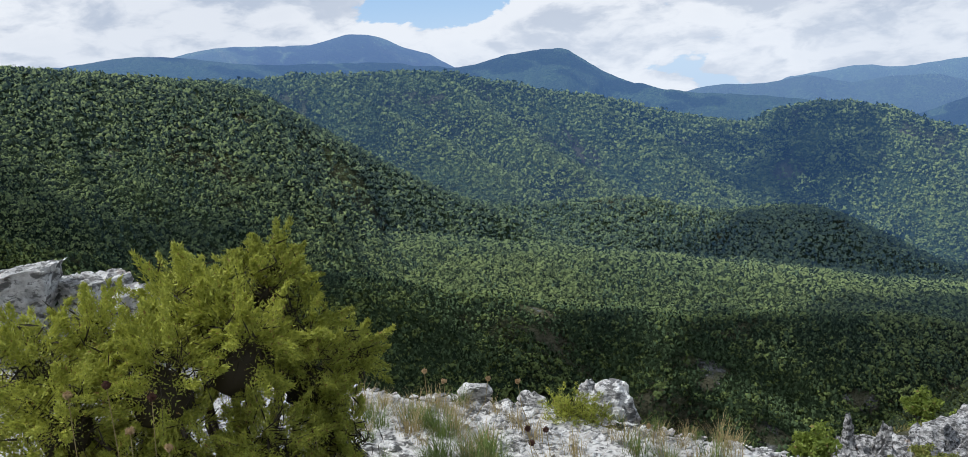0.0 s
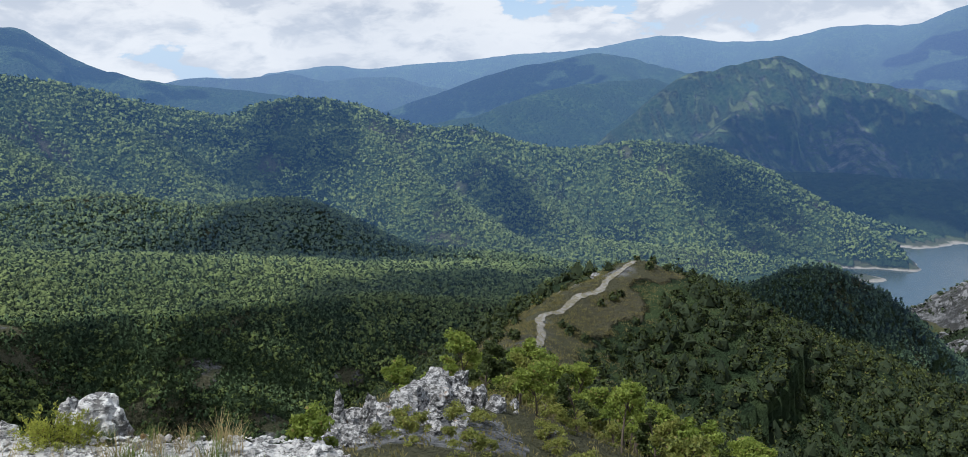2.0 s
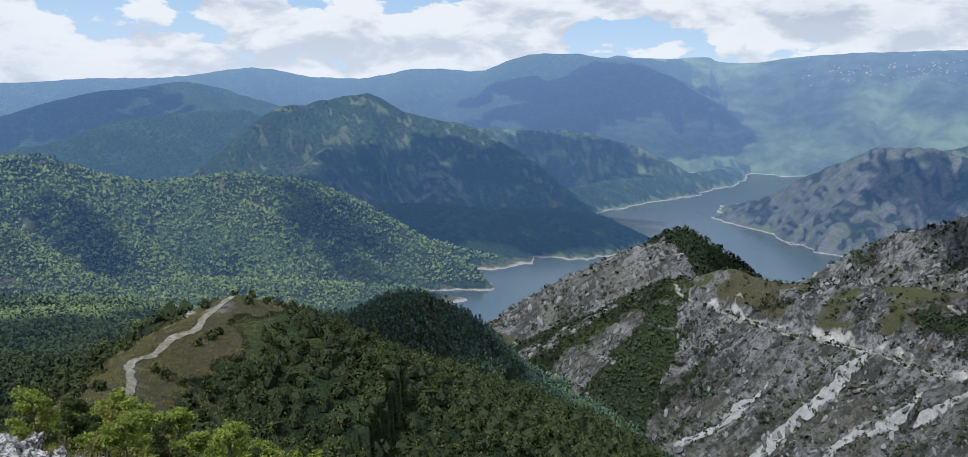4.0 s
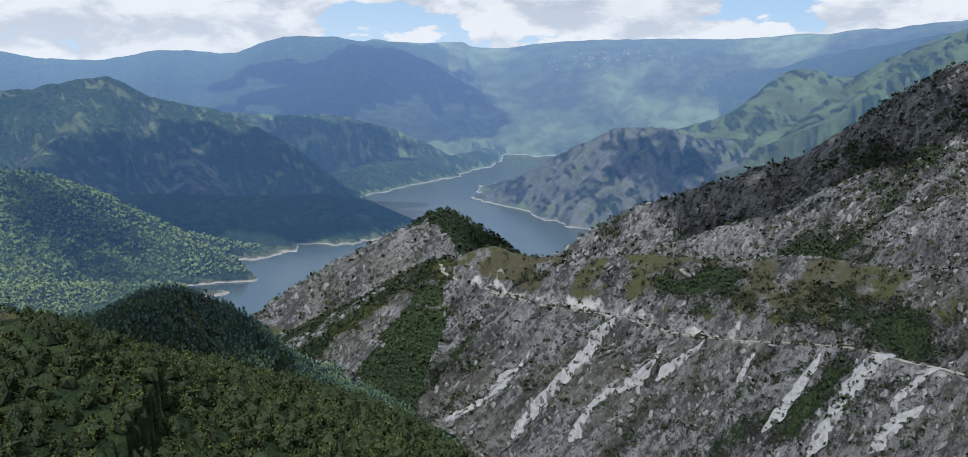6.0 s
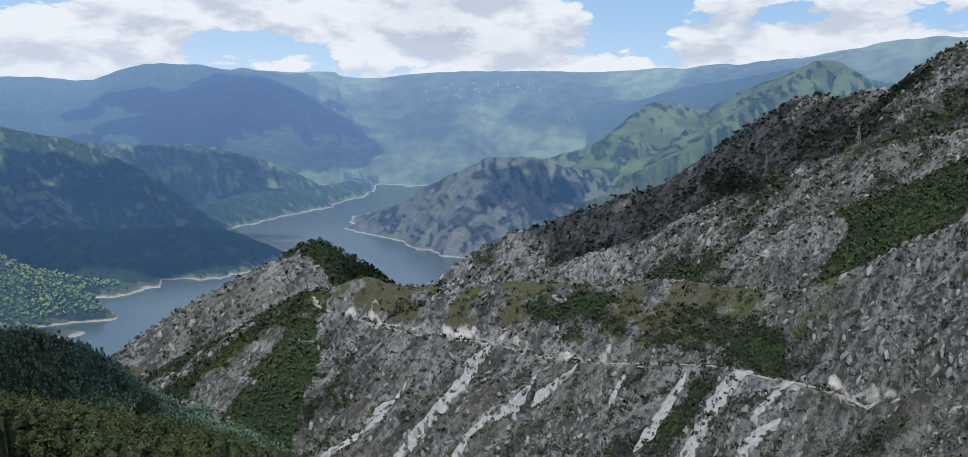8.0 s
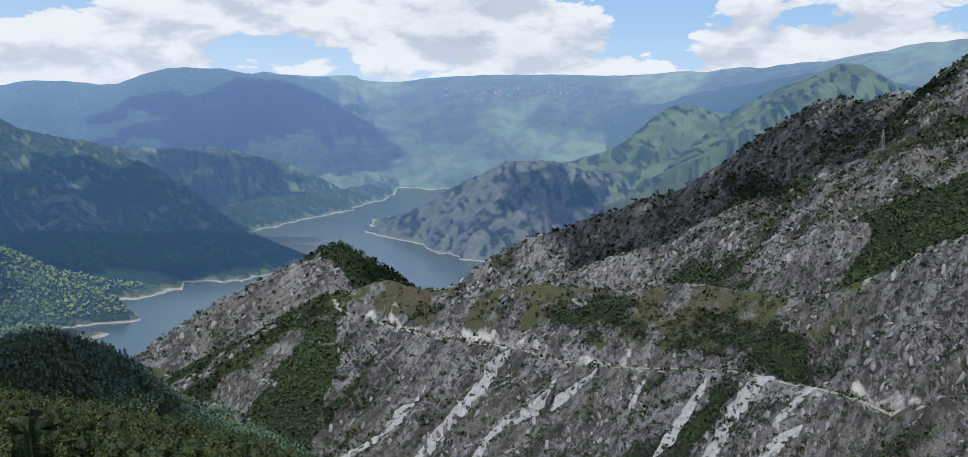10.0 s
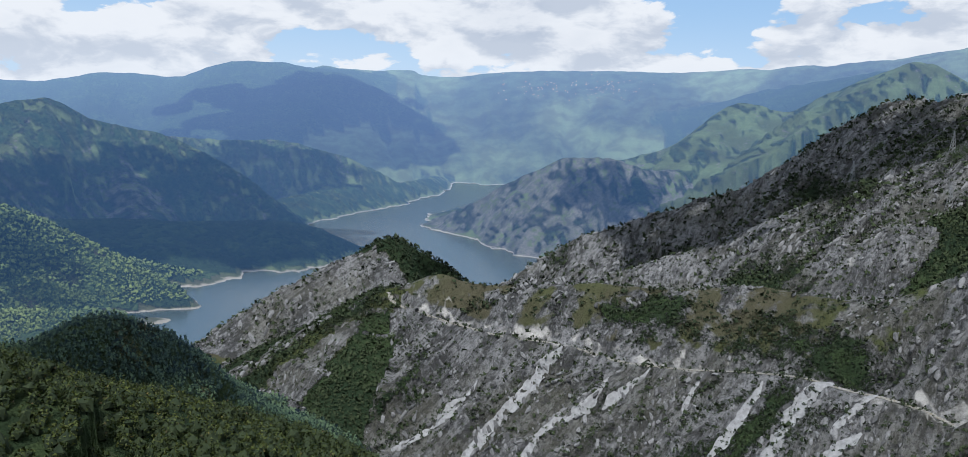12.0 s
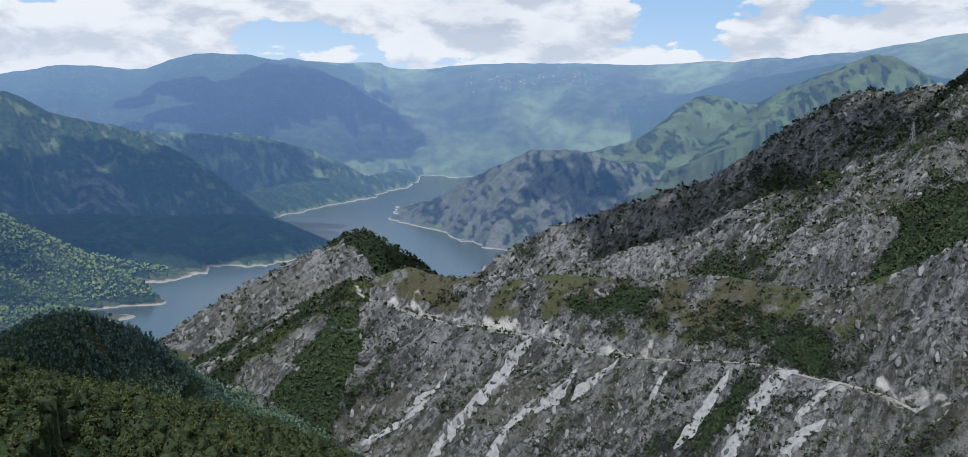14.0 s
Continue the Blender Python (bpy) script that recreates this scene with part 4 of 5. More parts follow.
def leaf_material(name, dark, light, dry=(0.22, 0.17, 0.06), dry_share=0.0, rough=0.6):
    """Thin leaves that let some light through."""
    mat, k = material(name)
    geo = k.add("ShaderNodeNewGeometry")
    own = geo.outputs["Random Per Island"]
    big = k.noise(geo.outputs["Position"], 0.9, 3)
    color = k.mix(k.math("ADD", k.math("MULTIPLY", own, 0.6), k.math("MULTIPLY", k.ramp(big, 0.35, 0.65), 0.4)), dark, light)
    if dry_share:
        color = k.mix(k.ramp(own, 1 - dry_share, 1 - dry_share + 0.01), color, dry)
    s = k.add("ShaderNodeBsdfPrincipled", **{"Base Color": color, "Roughness": rough, "Specular IOR Level": 0.25})
    t = k.add("ShaderNodeBsdfTranslucent", Color=k.mix(0.5, color, light))
    m = k.add("ShaderNodeMixShader", Fac=0.32)
    k.put(m.inputs[1], s.outputs[0])
    k.put(m.inputs[2], t.outputs[0])
    k.add("ShaderNodeOutputMaterial", Surface=m.outputs[0])
    return mat


def bark_material():
    mat, k = material("bark")
    pos = k.add("ShaderNodeNewGeometry").outputs["Position"]
    n = k.noise(k.vmath("MULTIPLY", pos, (1, 1, 0.2)), 40, 5, 0.7)
    finish(k, k.mix(n, (0.055, 0.042, 0.032), (0.17, 0.14, 0.11)), 0.9, k.bump(n, 0.7, 0.01))
    return mat


def rock_material(name, dark, light, lichen=0.35, grain=13.0):
    """Weathered limestone: pale faces, dark cracks, grey lichen, rust stains."""
    mat, k = material(name)
    pos = k.add("ShaderNodeNewGeometry").outputs["Position"]
    big, mid, fine = k.noise(pos, 1.6, 5, 0.6), k.noise(pos, 9, 6, 0.68), k.noise(pos, 60, 4, 0.7)
    crack = k.noise(k.vmath("MULTIPLY", pos, (1, 1, 2.2)), grain, 7, 0.72)
    color = k.mix(k.ramp(mid, 0.37, 0.62), dark, light)
    color = k.mix(k.ramp(crack, 0.49, 0.57, 0.0, 0.85), color, tuple(0.25 * c for c in dark))
    color = k.mix(k.ramp(big, 0.52, 0.68, 0.0, lichen), color, (0.16, 0.155, 0.145))
    color = k.mix(k.ramp(k.noise(pos, 3.3, 3), 0.64, 0.72, 0.0, 0.4), color, (0.30, 0.19, 0.11))
    h = k.math("ADD", k.math("MULTIPLY", crack, -1.0), k.math("MULTIPLY", fine, 0.25))
    finish(k, color, 0.92, k.bump(h, 0.9, 0.06), 0.15)
    return mat


def crag_material():
    mat, k = material("weathered_crags")
    geo = k.add("ShaderNodeNewGeometry")
    pos = geo.outputs["Position"]
    tone = k.math("ADD", k.math("MULTIPLY", geo.outputs["Random Per Island"], 0.5), k.math("MULTIPLY", k.noise(pos, 0.5, 5, 0.7), 0.6))
    c = k.mix(k.ramp(tone, 0.3, 0.8), (0.082, 0.083, 0.085), (0.222, 0.225, 0.230))
    c = k.mix(k.ramp(k.noise(pos, 1.4, 5, 0.75), 0.54, 0.62, 0.0, 0.7), c, (0.075, 0.074, 0.066))
    finish(k, c, 0.95, k.bump(k.noise(pos, 1.1, 5, 0.7), 0.8, 0.6), 0.1)
    return mat


BARK = bark_material()
ROCK = rock_material("pale_limestone", (0.40, 0.392, 0.376), (0.78, 0.77, 0.75))
CRAG = crag_material()
GREY_ROCK = rock_material("grey_limestone", (0.12, 0.118, 0.116), (0.44, 0.435, 0.425), 0.3, 4.5)
LEAF_BRIGHT = leaf_material("bright_leaves", (0.085, 0.130, 0.020), (0.250, 0.300, 0.055), dry_share=0.04)
LEAF_OLIVE = leaf_material("olive_leaves", (0.090, 0.112, 0.024), (0.250, 0.260, 0.060), dry_share=0.07)
LEAF_HILL = leaf_material("hill_leaves", (0.040, 0.058, 0.015), (0.125, 0.145, 0.036), dry_share=0.02)
LEAF_DARK = leaf_material("dark_leaves", (0.021, 0.034, 0.010), (0.070, 0.092, 0.024), dry=(0.10, 0.075, 0.035), dry_share=0.02)
JUNIPER = leaf_material("juniper_needles", (0.105, 0.130, 0.019), (0.46, 0.48, 0.082), dry=(0.22, 0.12, 0.05), dry_share=0.03)
# near-black tone puts the bush's inner shade into the colour
JUNIPER_CORE = leaf_material("dead_twigs_and_inner_shade", (0.012, 0.011, 0.006), (0.042, 0.034, 0.018))


# ======== road and paths ========
def strip(name, line, width, mat, label, category, lift, wobble):
    pts, v, f = smooth_line(line, 6), [], []
    x, y = pts[:, 0], pts[:, 1]
    along = np.arange(len(pts)) * 0.22
    dx, dy = np.gradient(x), np.gradient(y)
    n = np.hypot(dx, dy)
    cols = 5
    for c in range(cols):
        w = (c / (cols - 1) - 0.5) * (width + wobble * np.array([value_noise(along + 9 * (c > 2), along * 0 + c, 3)])[0])
        px, py = x - dy / n * w, y + dx / n * w
        pz = terrain_with_road(px, py)[0] + lift
        v.append(np.stack([px, py, pz], -1))
    v = np.stack(v, 1).reshape(-1, 3)
    for i in range(len(pts) - 1):
        for c in range(cols - 1):
            f.append((i * cols + c, i * cols + c + 1, (i + 1) * cols + c + 1, (i + 1) * cols + c))
    me = mesh_from_arrays(name, v, f)
    me.materials.append(mat)
    return tagged(new(name, me), label, category, kind="structure")


def gravel_material(name, dark, light):
    mat, k = material(name)
    pos = k.add("ShaderNodeNewGeometry").outputs["Position"]
    n, m = k.noise(pos, 0.7, 6, 0.7), k.noise(pos, 6, 4, 0.7)
    c = k.mix(k.ramp(n, 0.3, 0.7), dark, light)
    finish(k, k.mix(k.ramp(k.noise(pos, 0.9, 5, 0.7), 0.48, 0.58, 0, 0.75), c, (0.13, 0.115, 0.06)), 0.95, k.bump(m, 0.6, 0.1), 0.1)
    return mat


GRAVEL = gravel_material("gravel_track", (0.19, 0.184, 0.172), (0.32, 0.312, 0.296))
TRODDEN = gravel_material("trodden_stony_earth", (0.13, 0.122, 0.105), (0.27, 0.258, 0.235))
strip("road", ROAD, 3.8, GRAVEL, "pale gravel road cut into the rocky slope", "road", 0.35, 1.2)
strip("footpath", PATH, 1.3, TRODDEN, "worn pale stony footpath along the grassy crest", "path", 0.10, 0.5)


def scree_material():
    mat, k = material("pale_scree")
    pos = k.add("ShaderNodeNewGeometry").outputs["Position"]
    n, m = k.noise(pos, 0.35, 6, 0.7), k.noise(pos, 3.0, 5, 0.7)
    c = k.mix(k.ramp(n, 0.3, 0.7), (0.205, 0.208, 0.213), (0.325, 0.330, 0.336))
    c = k.mix(k.ramp(m, 0.55, 0.68, 0.0, 0.6), c, (0.12, 0.12, 0.117))
    finish(k, c, 0.95, k.bump(m, 0.7, 0.5), 0.1)
    return mat


SCREE = scree_material()


def build_chutes():
    """Tongues of loose scree down the slope below the road, narrow at both ends."""
    rng = np.random.default_rng(77)
    for ax, ay, bx, by, width in CHUTES:
        n = 34
        t = np.linspace(0, 1, n)
        bend = 0.06 * math.hypot(bx - ax, by - ay) * rng.normal()
        off = bend * np.sin(t * 3.14) + 0.8 * value_noise(t * 6, t * 0 + width, 7)
        dx, dy = (bx - ax), (by - ay)
        size = math.hypot(dx, dy)
        cx, cy = ax + dx * t - dy / size * off, ay + dy * t + dx / size * off
        half = width * 0.8 * np.minimum(1, 4 * t + 0.25) * np.minimum(1, 5 * (1 - t) + 0.1) * (0.7 + 0.5 * t)
        rows = []
        for c in range(5):
            w = (c / 2 - 1) * half * (1 + 0.28 * value_noise(t * 17, t * 0 + 3 * c, 5))
            px, py = cx - dy / size * w, cy + dx / size * w
            rows.append(np.stack([px, py, terrain_with_road(px, py)[0] + (1.0 if 0 < c < 4 else 0.45)], -1))
        v = np.stack(rows, 1).reshape(-1, 3)
        f = [(i * 5 + c, i * 5 + c + 1, (i + 1) * 5 + c + 1, (i + 1) * 5 + c) for i in range(n - 1) for c in range(4)]
        me = mesh_from_arrays("scree_chute", v, f)
        me.materials.append(SCREE)
        tagged(new("scree_chute", me), "tongue of loose pale scree on the steep rocky slope", "scree", "scree chutes below the road")


build_chutes()
def build_crags():
    """Angular limestone ribs and blocks that stand out of the bare slopes, lying down the slope."""
    rng = np.random.default_rng(19)
    spots, r = [], 385.0
    while r < 1420:
        gap = 1.6 + 0.0040 * r
        n = int(radians(70) * r / gap)
        a = radians(56) + (np.arange(n) + rng.random(n)) * radians(70) / n
        rr = r + (rng.random(n) - 0.5) * gap
        spots.append(np.stack([rr * np.sin(a), rr * np.cos(a), np.full(n, gap)], -1))
        r += gap
    x, y, gap = np.vstack(spots).T
    z, wood, rock, gull, which, bare, grain = terrain_with_road(x, y)
    trees, stone, loose = cover_at(x, y, z, wood, rock, gull, bare, grain)
    keep = (rock > 0.5) & (stone > 0.45) & (loose < 0.4) & (trees < 0.6) & (z > LAKE + 8) & (gap_to(ROAD, x, y)[0] > 6) & (rng.random(len(x)) < 0.25 + 0.9 * np.clip(fbm(x / 28, y / 28, 3, 131) + 0.3, 0, 1))
    x, y, z, gap = x[keep], y[keep], z[keep], gap[keep]
    n = len(x)
    zx = (terrain_with_road(x + 4, y)[0] - z) / 4
    zy = (terrain_with_road(x, y + 4)[0] - z) / 4
    up = np.stack([-zx, -zy, np.ones(n)], -1)
    up /= np.linalg.norm(up, axis=1, keepdims=True)
    down = np.stack([-zx, -zy, -(zx ** 2 + zy ** 2)], -1)
    down /= np.linalg.norm(down, axis=1, keepdims=True) + 1e-9
    side = np.cross(up, down)
    down = down + (0.35 + 0.3 * rng.normal(size=(n, 1))) * side + 0.12 * rng.normal(size=(n, 3))
    down /= np.linalg.norm(down, axis=1, keepdims=True)
    side = np.cross(up, down)
    s = gap * (0.20 + 0.42 * rng.random(n) ** 2.5)
    bv, bf = icosphere_arrays()
    m = len(bv)
    jit = 1 + 0.7 * (rng.random((n, m)) - 0.5)
    v = (down[:, None] * (bv[:, 0] * jit * (1.0 + 1.3 * rng.random((n, 1))))[..., None] + side[:, None] * (bv[:, 1] * jit * 0.75)[..., None] + up[:, None] * (bv[:, 2] * jit * 0.8)[..., None]) * s[:, None, None]
    v += np.stack([x, y, z], -1)[:, None] + up[:, None] * (0.15 * s)[:, None, None]
    f = (bf[None] + (np.arange(n) * m)[:, None, None]).reshape(-1, 3)
    me = mesh_from_arrays("limestone_crags", v.reshape(-1, 3), f, False)
    me.materials.append(CRAG)
    tagged(new("limestone_crags", me), "jagged grey limestone ribs and blocks on the bare slopes", "rocks", kind="stuff")
    print("crags", n)


build_crags()

strip("track", TRACK, 2.4, GRAVEL, "pale stony track at the edge of the wood", "path", 0.5, 1.5)


# ======== trees ========
def tree_meshes(rng, height, spread, leaves, leaf_size):
    """Trunk with limbs, and a crown of leaf clumps with gaps."""
    tubes, ends = [], []
    lean = rng.normal(size=2) * 0.12 * height
    trunk = [(lean[0] * t * t, lean[1] * t * t, height * 0.8 * t - 0.3 * (t == 0)) for t in (0, 0.25, 0.5, 0.75, 1.0)]
    tubes.append(tube_arrays(trunk, [0.045 * height * 0.5, 0.018 * height, 0.014 * height, 0.009 * height, 0.004 * height]))
    for i in range(11):
        t = 0.22 + 0.75 * rng.random()
        a = rng.random() * 2 * math.pi
        s = Vector((lean[0] * t * t, lean[1] * t * t, height * 0.8 * t))
        out = spread * (0.55 + 0.5 * rng.random()) * (1.15 - 0.55 * t)
        e = s + Vector((math.cos(a) * out, math.sin(a) * out, height * (0.10 + 0.16 * rng.random())))
        m = (s + e) / 2 + Vector((0, 0, 0.05 * height))
        tubes.append(tube_arrays([s, m, e], [0.009 * height, 0.006 * height, 0.002 * height], 5))
        ends += [e, (m + e) / 2]
    ends += [Vector((lean[0], lean[1], height * 0.86)), Vector((lean[0] * 0.9, lean[1] * 0.9, height * 0.95))]
    per = leaves // len(ends)
    spots = []
    for e in ends:
        r = spread * (0.20 + 0.16 * rng.random())
        q = rng.normal(size=(per, 3))
        q *= (r * rng.random(per) ** 0.4 / np.linalg.norm(q, axis=1))[:, None]
        q[:, 2] *= 0.75
        spots.append(q + np.array(e))
    v, f = leaf_tris(np.vstack(spots), leaf_size, rng)
    return join_tubes("trunk", tubes), mesh_from_arrays("crown", v, f, False)


def build_trees():
    rng = np.random.default_rng(21)
    kinds = []
    for height, spread, leaves, size, mat, label in (
            (3.6, 1.35, 2900, 0.135, LEAF_BRIGHT, "young broadleaf tree with sunlit bright green leaves"),
            (3.0, 1.30, 2600, 0.13, LEAF_OLIVE, "low broadleaf tree with yellowish green leaves"),
            (4.0, 1.40, 3000, 0.135, LEAF_BRIGHT, "slender broadleaf tree with open bright green crown"),
            (2.2, 1.20, 2200, 0.12, LEAF_OLIVE, "bushy yellow-green shrub on the grassy slope"),
            (3.4, 1.25, 2800, 0.13, LEAF_DARK, "dark green broadleaf tree beside the stony slope"),
            (1.25, 1.15, 1500, 0.10, LEAF_OLIVE, "low yellow-green bush among limestone rubble")):
        trunk, crown = tree_meshes(rng, height, spread, leaves, size)
        root = new("tree")
        part("trunk", trunk, BARK, root)
        part("crown", crown, mat, root)
        tagged(root, label, "tree", "trees below the outcrop")
        kinds.append(root)
    spots = []
    tries = rng.random((1700, 5))
    for a, d, turn, kind, grow in tries:
        az, r = radians(27 + 50 * a), 26 + 40 * d ** 0.8
        x, y = r * math.sin(az), r * math.cos(az)
        if math.degrees(az) < 36 - 0.1 * r and r < 44:
            continue
        if any((x - p[0]) ** 2 + (y - p[1]) ** 2 < 2.9 for p in spots) or len(spots) >= 210:
            continue
        spots.append((x, y, turn * 360, kind, min(0.7 + 0.6 * grow, 0.0215 * r)))
    # a few tops that reach into the view from the slope under the ledge
    for az, r, s in ((48, 21, 0.7), (56, 20, 0.72), (62, 24, 0.9), (70, 24, 0.78), (17, 12, 0.36), (21, 13, 0.40), (13, 11, 0.3)):
        spots.append((r * math.sin(radians(az)), r * math.cos(radians(az)), az * 40, 0.3 + 0.1 * (r % 3), s))
    spots.append((78, 127.5, 20, 0.8, 1.75))
    for _ in range(15):
        t = rng.random()
        spots.append((8.2 + 8 * t + 1.2 * rng.normal(), 15.2 + 5 * t + 0.9 * rng.normal(), 360 * t, 0.95, 0.22 + 0.3 * rng.random()))
    xs, ys = np.array([s[0] for s in spots]), np.array([s[1] for s in spots])
    zs = terrain_with_road(xs, ys)[0]
    used = set()
    for (x, y, turn, kind, grow), z in zip(spots, zs):
        number = min(int(kind * 6), 5)
        m = pose(x, y, z, 0, 0, turn) @ Matrix.Scale(grow, 4)
        if number not in used:
            used.add(number)
            kinds[number].matrix_world = m
        else:
            ob = copy_thing(kinds[number], pose(x, y, z, 0, 0, turn))
            ob.scale = (grow, grow, grow)
    for number, root in enumerate(kinds):
        if number not in used:
            root.location = (40 + number * 3, 44, ground_z(40 + number * 3, 44))


build_trees()


def build_hill_thicket():
    """The thicket on the hill with the path: crowns of leaf clumps round a dark core that stands for inner shade."""
    rng = np.random.default_rng(8)
    xs, ys = [], []
    r = 58.0
    while r < 300:
        step = 1.9 + 0.0065 * r
        n = int(radians(112) * r / step)
        a = radians(-6) + (np.arange(n) + rng.random(n)) * radians(112) / n
        rr = r + (rng.random(n) - 0.5) * step
        xs.append(rr * np.sin(a))
        ys.append(rr * np.cos(a))
        r += step
    x, y = np.concatenate(xs), np.concatenate(ys)
    z, wood, rock, gull, which, bare, grain = terrain_with_road(x, y)
    gap, side = gap_to(PATH, x, y)
    gap2, _ = gap_to(TRACK, x, y)
    hill = (which <= 2) & (np.hypot(x, y) < 300) & (x < 265)
    edge = gap - 9 * fbm(x / 11, y / 11, 3, 221)
    dense = np.where(side > 0, np.where(edge < 15, 0.28, 0.75), np.clip((edge - 6) / 5, 0.22, 0.97))
    dense = np.where(gap < 2.6, 0, dense)
    dense *= np.clip(1.0 + 0.7 * fbm(x / 14, y / 14, 3, 401), 0.3, 1)
    dense = np.where(gap2 < 2.2, 0, dense)
    keep = hill & (rng.random(len(x)) < dense)
    x, y, z, gap = x[keep], y[keep], z[keep], gap[keep]
    n = len(x)
    size = (1.25 + 0.95 * rng.random(n)) * np.where(gap < 14, 0.62, 1.0)
    tall = size * (0.9 + 0.5 * rng.random(n))
    tone = fbm(x / 20, y / 20, 3, 409) + 0.9 * (rng.random(n) - 0.5)
    near_side = np.hypot(x, y) < 72
    for name, pick, mat, label in (("thicket", ~near_side & (tone < 0.22), LEAF_DARK, "dense dark green oak thicket on the hill slope"),
                                   ("light_thicket", near_side | (tone >= 0.22), LEAF_HILL, "lighter olive green bushes among the thicket")):
        idx = np.nonzero(pick)[0]
        m = 84
        q = rng.normal(size=(len(idx), m, 3))
        q /= np.linalg.norm(q, axis=2, keepdims=True)
        lump = 0.78 + 0.3 * np.sin(q[:, :, 0] * 5 + rng.random((len(idx), 1)) * 6) * np.cos(q[:, :, 1] * 4 + rng.random((len(idx), 1)) * 6)
        q *= (lump * (0.8 + 0.3 * rng.random((len(idx), m))))[:, :, None]
        q[:, :, 2] = np.abs(q[:, :, 2]) * 1.25 - 0.25
        c = q * np.stack([size[idx], size[idx], tall[idx]], -1)[:, None, :] + np.stack([x[idx], y[idx], z[idx] + 0.45 * tall[idx]], -1)[:, None, :]
        v, f = leaf_tris(c.reshape(-1, 3), 0.44, rng, 0.6)
        me = mesh_from_arrays(name, v, f, True)
        out = (q / np.linalg.norm(q, axis=2, keepdims=True)).repeat(3, 1).reshape(-1, 3)
        round_off(me, out, None, rng.normal(size=(len(out) // 3, 3)).repeat(3, 0) * 0.8)
        me.materials.append(mat)
        tagged(new(name, me), label, "thicket", kind="stuff")
    # dark domes fill the crowns so gaps between leaves look shaded
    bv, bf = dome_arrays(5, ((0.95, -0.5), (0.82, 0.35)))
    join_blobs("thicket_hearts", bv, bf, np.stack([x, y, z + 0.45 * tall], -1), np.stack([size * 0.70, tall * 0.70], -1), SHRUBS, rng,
               "dark domes added inside the crowns for the shade between leaves", "thicket")
    print("thicket", n)


build_hill_thicket()


# ======== rocks ========
def rock_mesh(rng, size, detail=4, cuts=9, rough=0.10, sharp=1.0, block=False):
    """A broken limestone block: cut by planes, then roughened and cracked."""
    bm = bmesh.new()
    bmesh.ops.create_icosphere(bm, subdivisions=detail, radius=1)
    planes = []
    for _ in range(cuts):
        n = Vector(rng.normal(size=3)).normalized()
        planes.append((n, 0.40 + 0.36 * rng.random()))
    if block:
        for axis in ((1, 0, 0), (-1, 0, 0), (0, 1, 0), (0, -1, 0), (0, 0, 1), (0, 0, -1)):
            planes.append(((Vector(axis) + Vector(rng.normal(size=3)) * 0.12).normalized(), 0.50 + 0.10 * rng.random()))
    off = Vector(rng.random(3) * 50)
    for v in bm.verts:
        p = v.co.copy()
        for n, d in planes:
            over = p.dot(n) - d
            if over > 0:
                p -= n * over * sharp
        layer = noise.noise(Vector((off.x, off.y, math.floor(p.z * 5.5 + 0.4 * noise.noise(p * 2 + off)))) * 1.7)
        p += Vector((p.x, p.y, 0)) * 0.16 * layer
        ridged = noise.ridged_multi_fractal(p * 1.9 + off, 0.9, 2.1, 4, 1.0, 2.0) * 0.5 - 0.6
        fine = noise.fractal(p * 7 + off, 0.8, 2.0, 4)
        groove = abs(noise.noise(Vector((p.x * 5.5, p.y * 5.5, p.z * 1.6)) + off))
        fine -= 1.6 * max(0.0, 0.16 - groove) / 0.16
        p += v.co.normalized() * (rough * ridged + rough * 0.5 * fine)
        v.co = Vector((p.x * size[0], p.y * size[1], p.z * size[2]))
    me = bpy.data.meshes.new("rock")
    bm.to_mesh(me)
    bm.free()
    me.polygons.foreach_set("use_smooth", [False] * len(me.polygons))
    return me


def rocks_thing(name, label, category, pieces, mat, seed, origin, block=False):
    """A thing of several rocks, each (x, y, z, sx, sy, sz, turn, cuts)."""
    rng = np.random.default_rng(seed)
    root = new(name)
    root.location = origin
    for x, y, z, sx, sy, sz, turn, cuts, detail in pieces:
        ob = part("rock", rock_mesh(rng, (1.22 * sx, 1.22 * sy, 1.22 * sz) if block else (sx, sy, sz), detail, cuts // 2 if block else cuts, 0.06 if block else 0.20, 1.0, block), mat, root)
        ob.matrix_basis = pose(x - origin[0], y - origin[1], z - origin[2], 0, 0, turn)
    tagged(root, label, category)
    return root


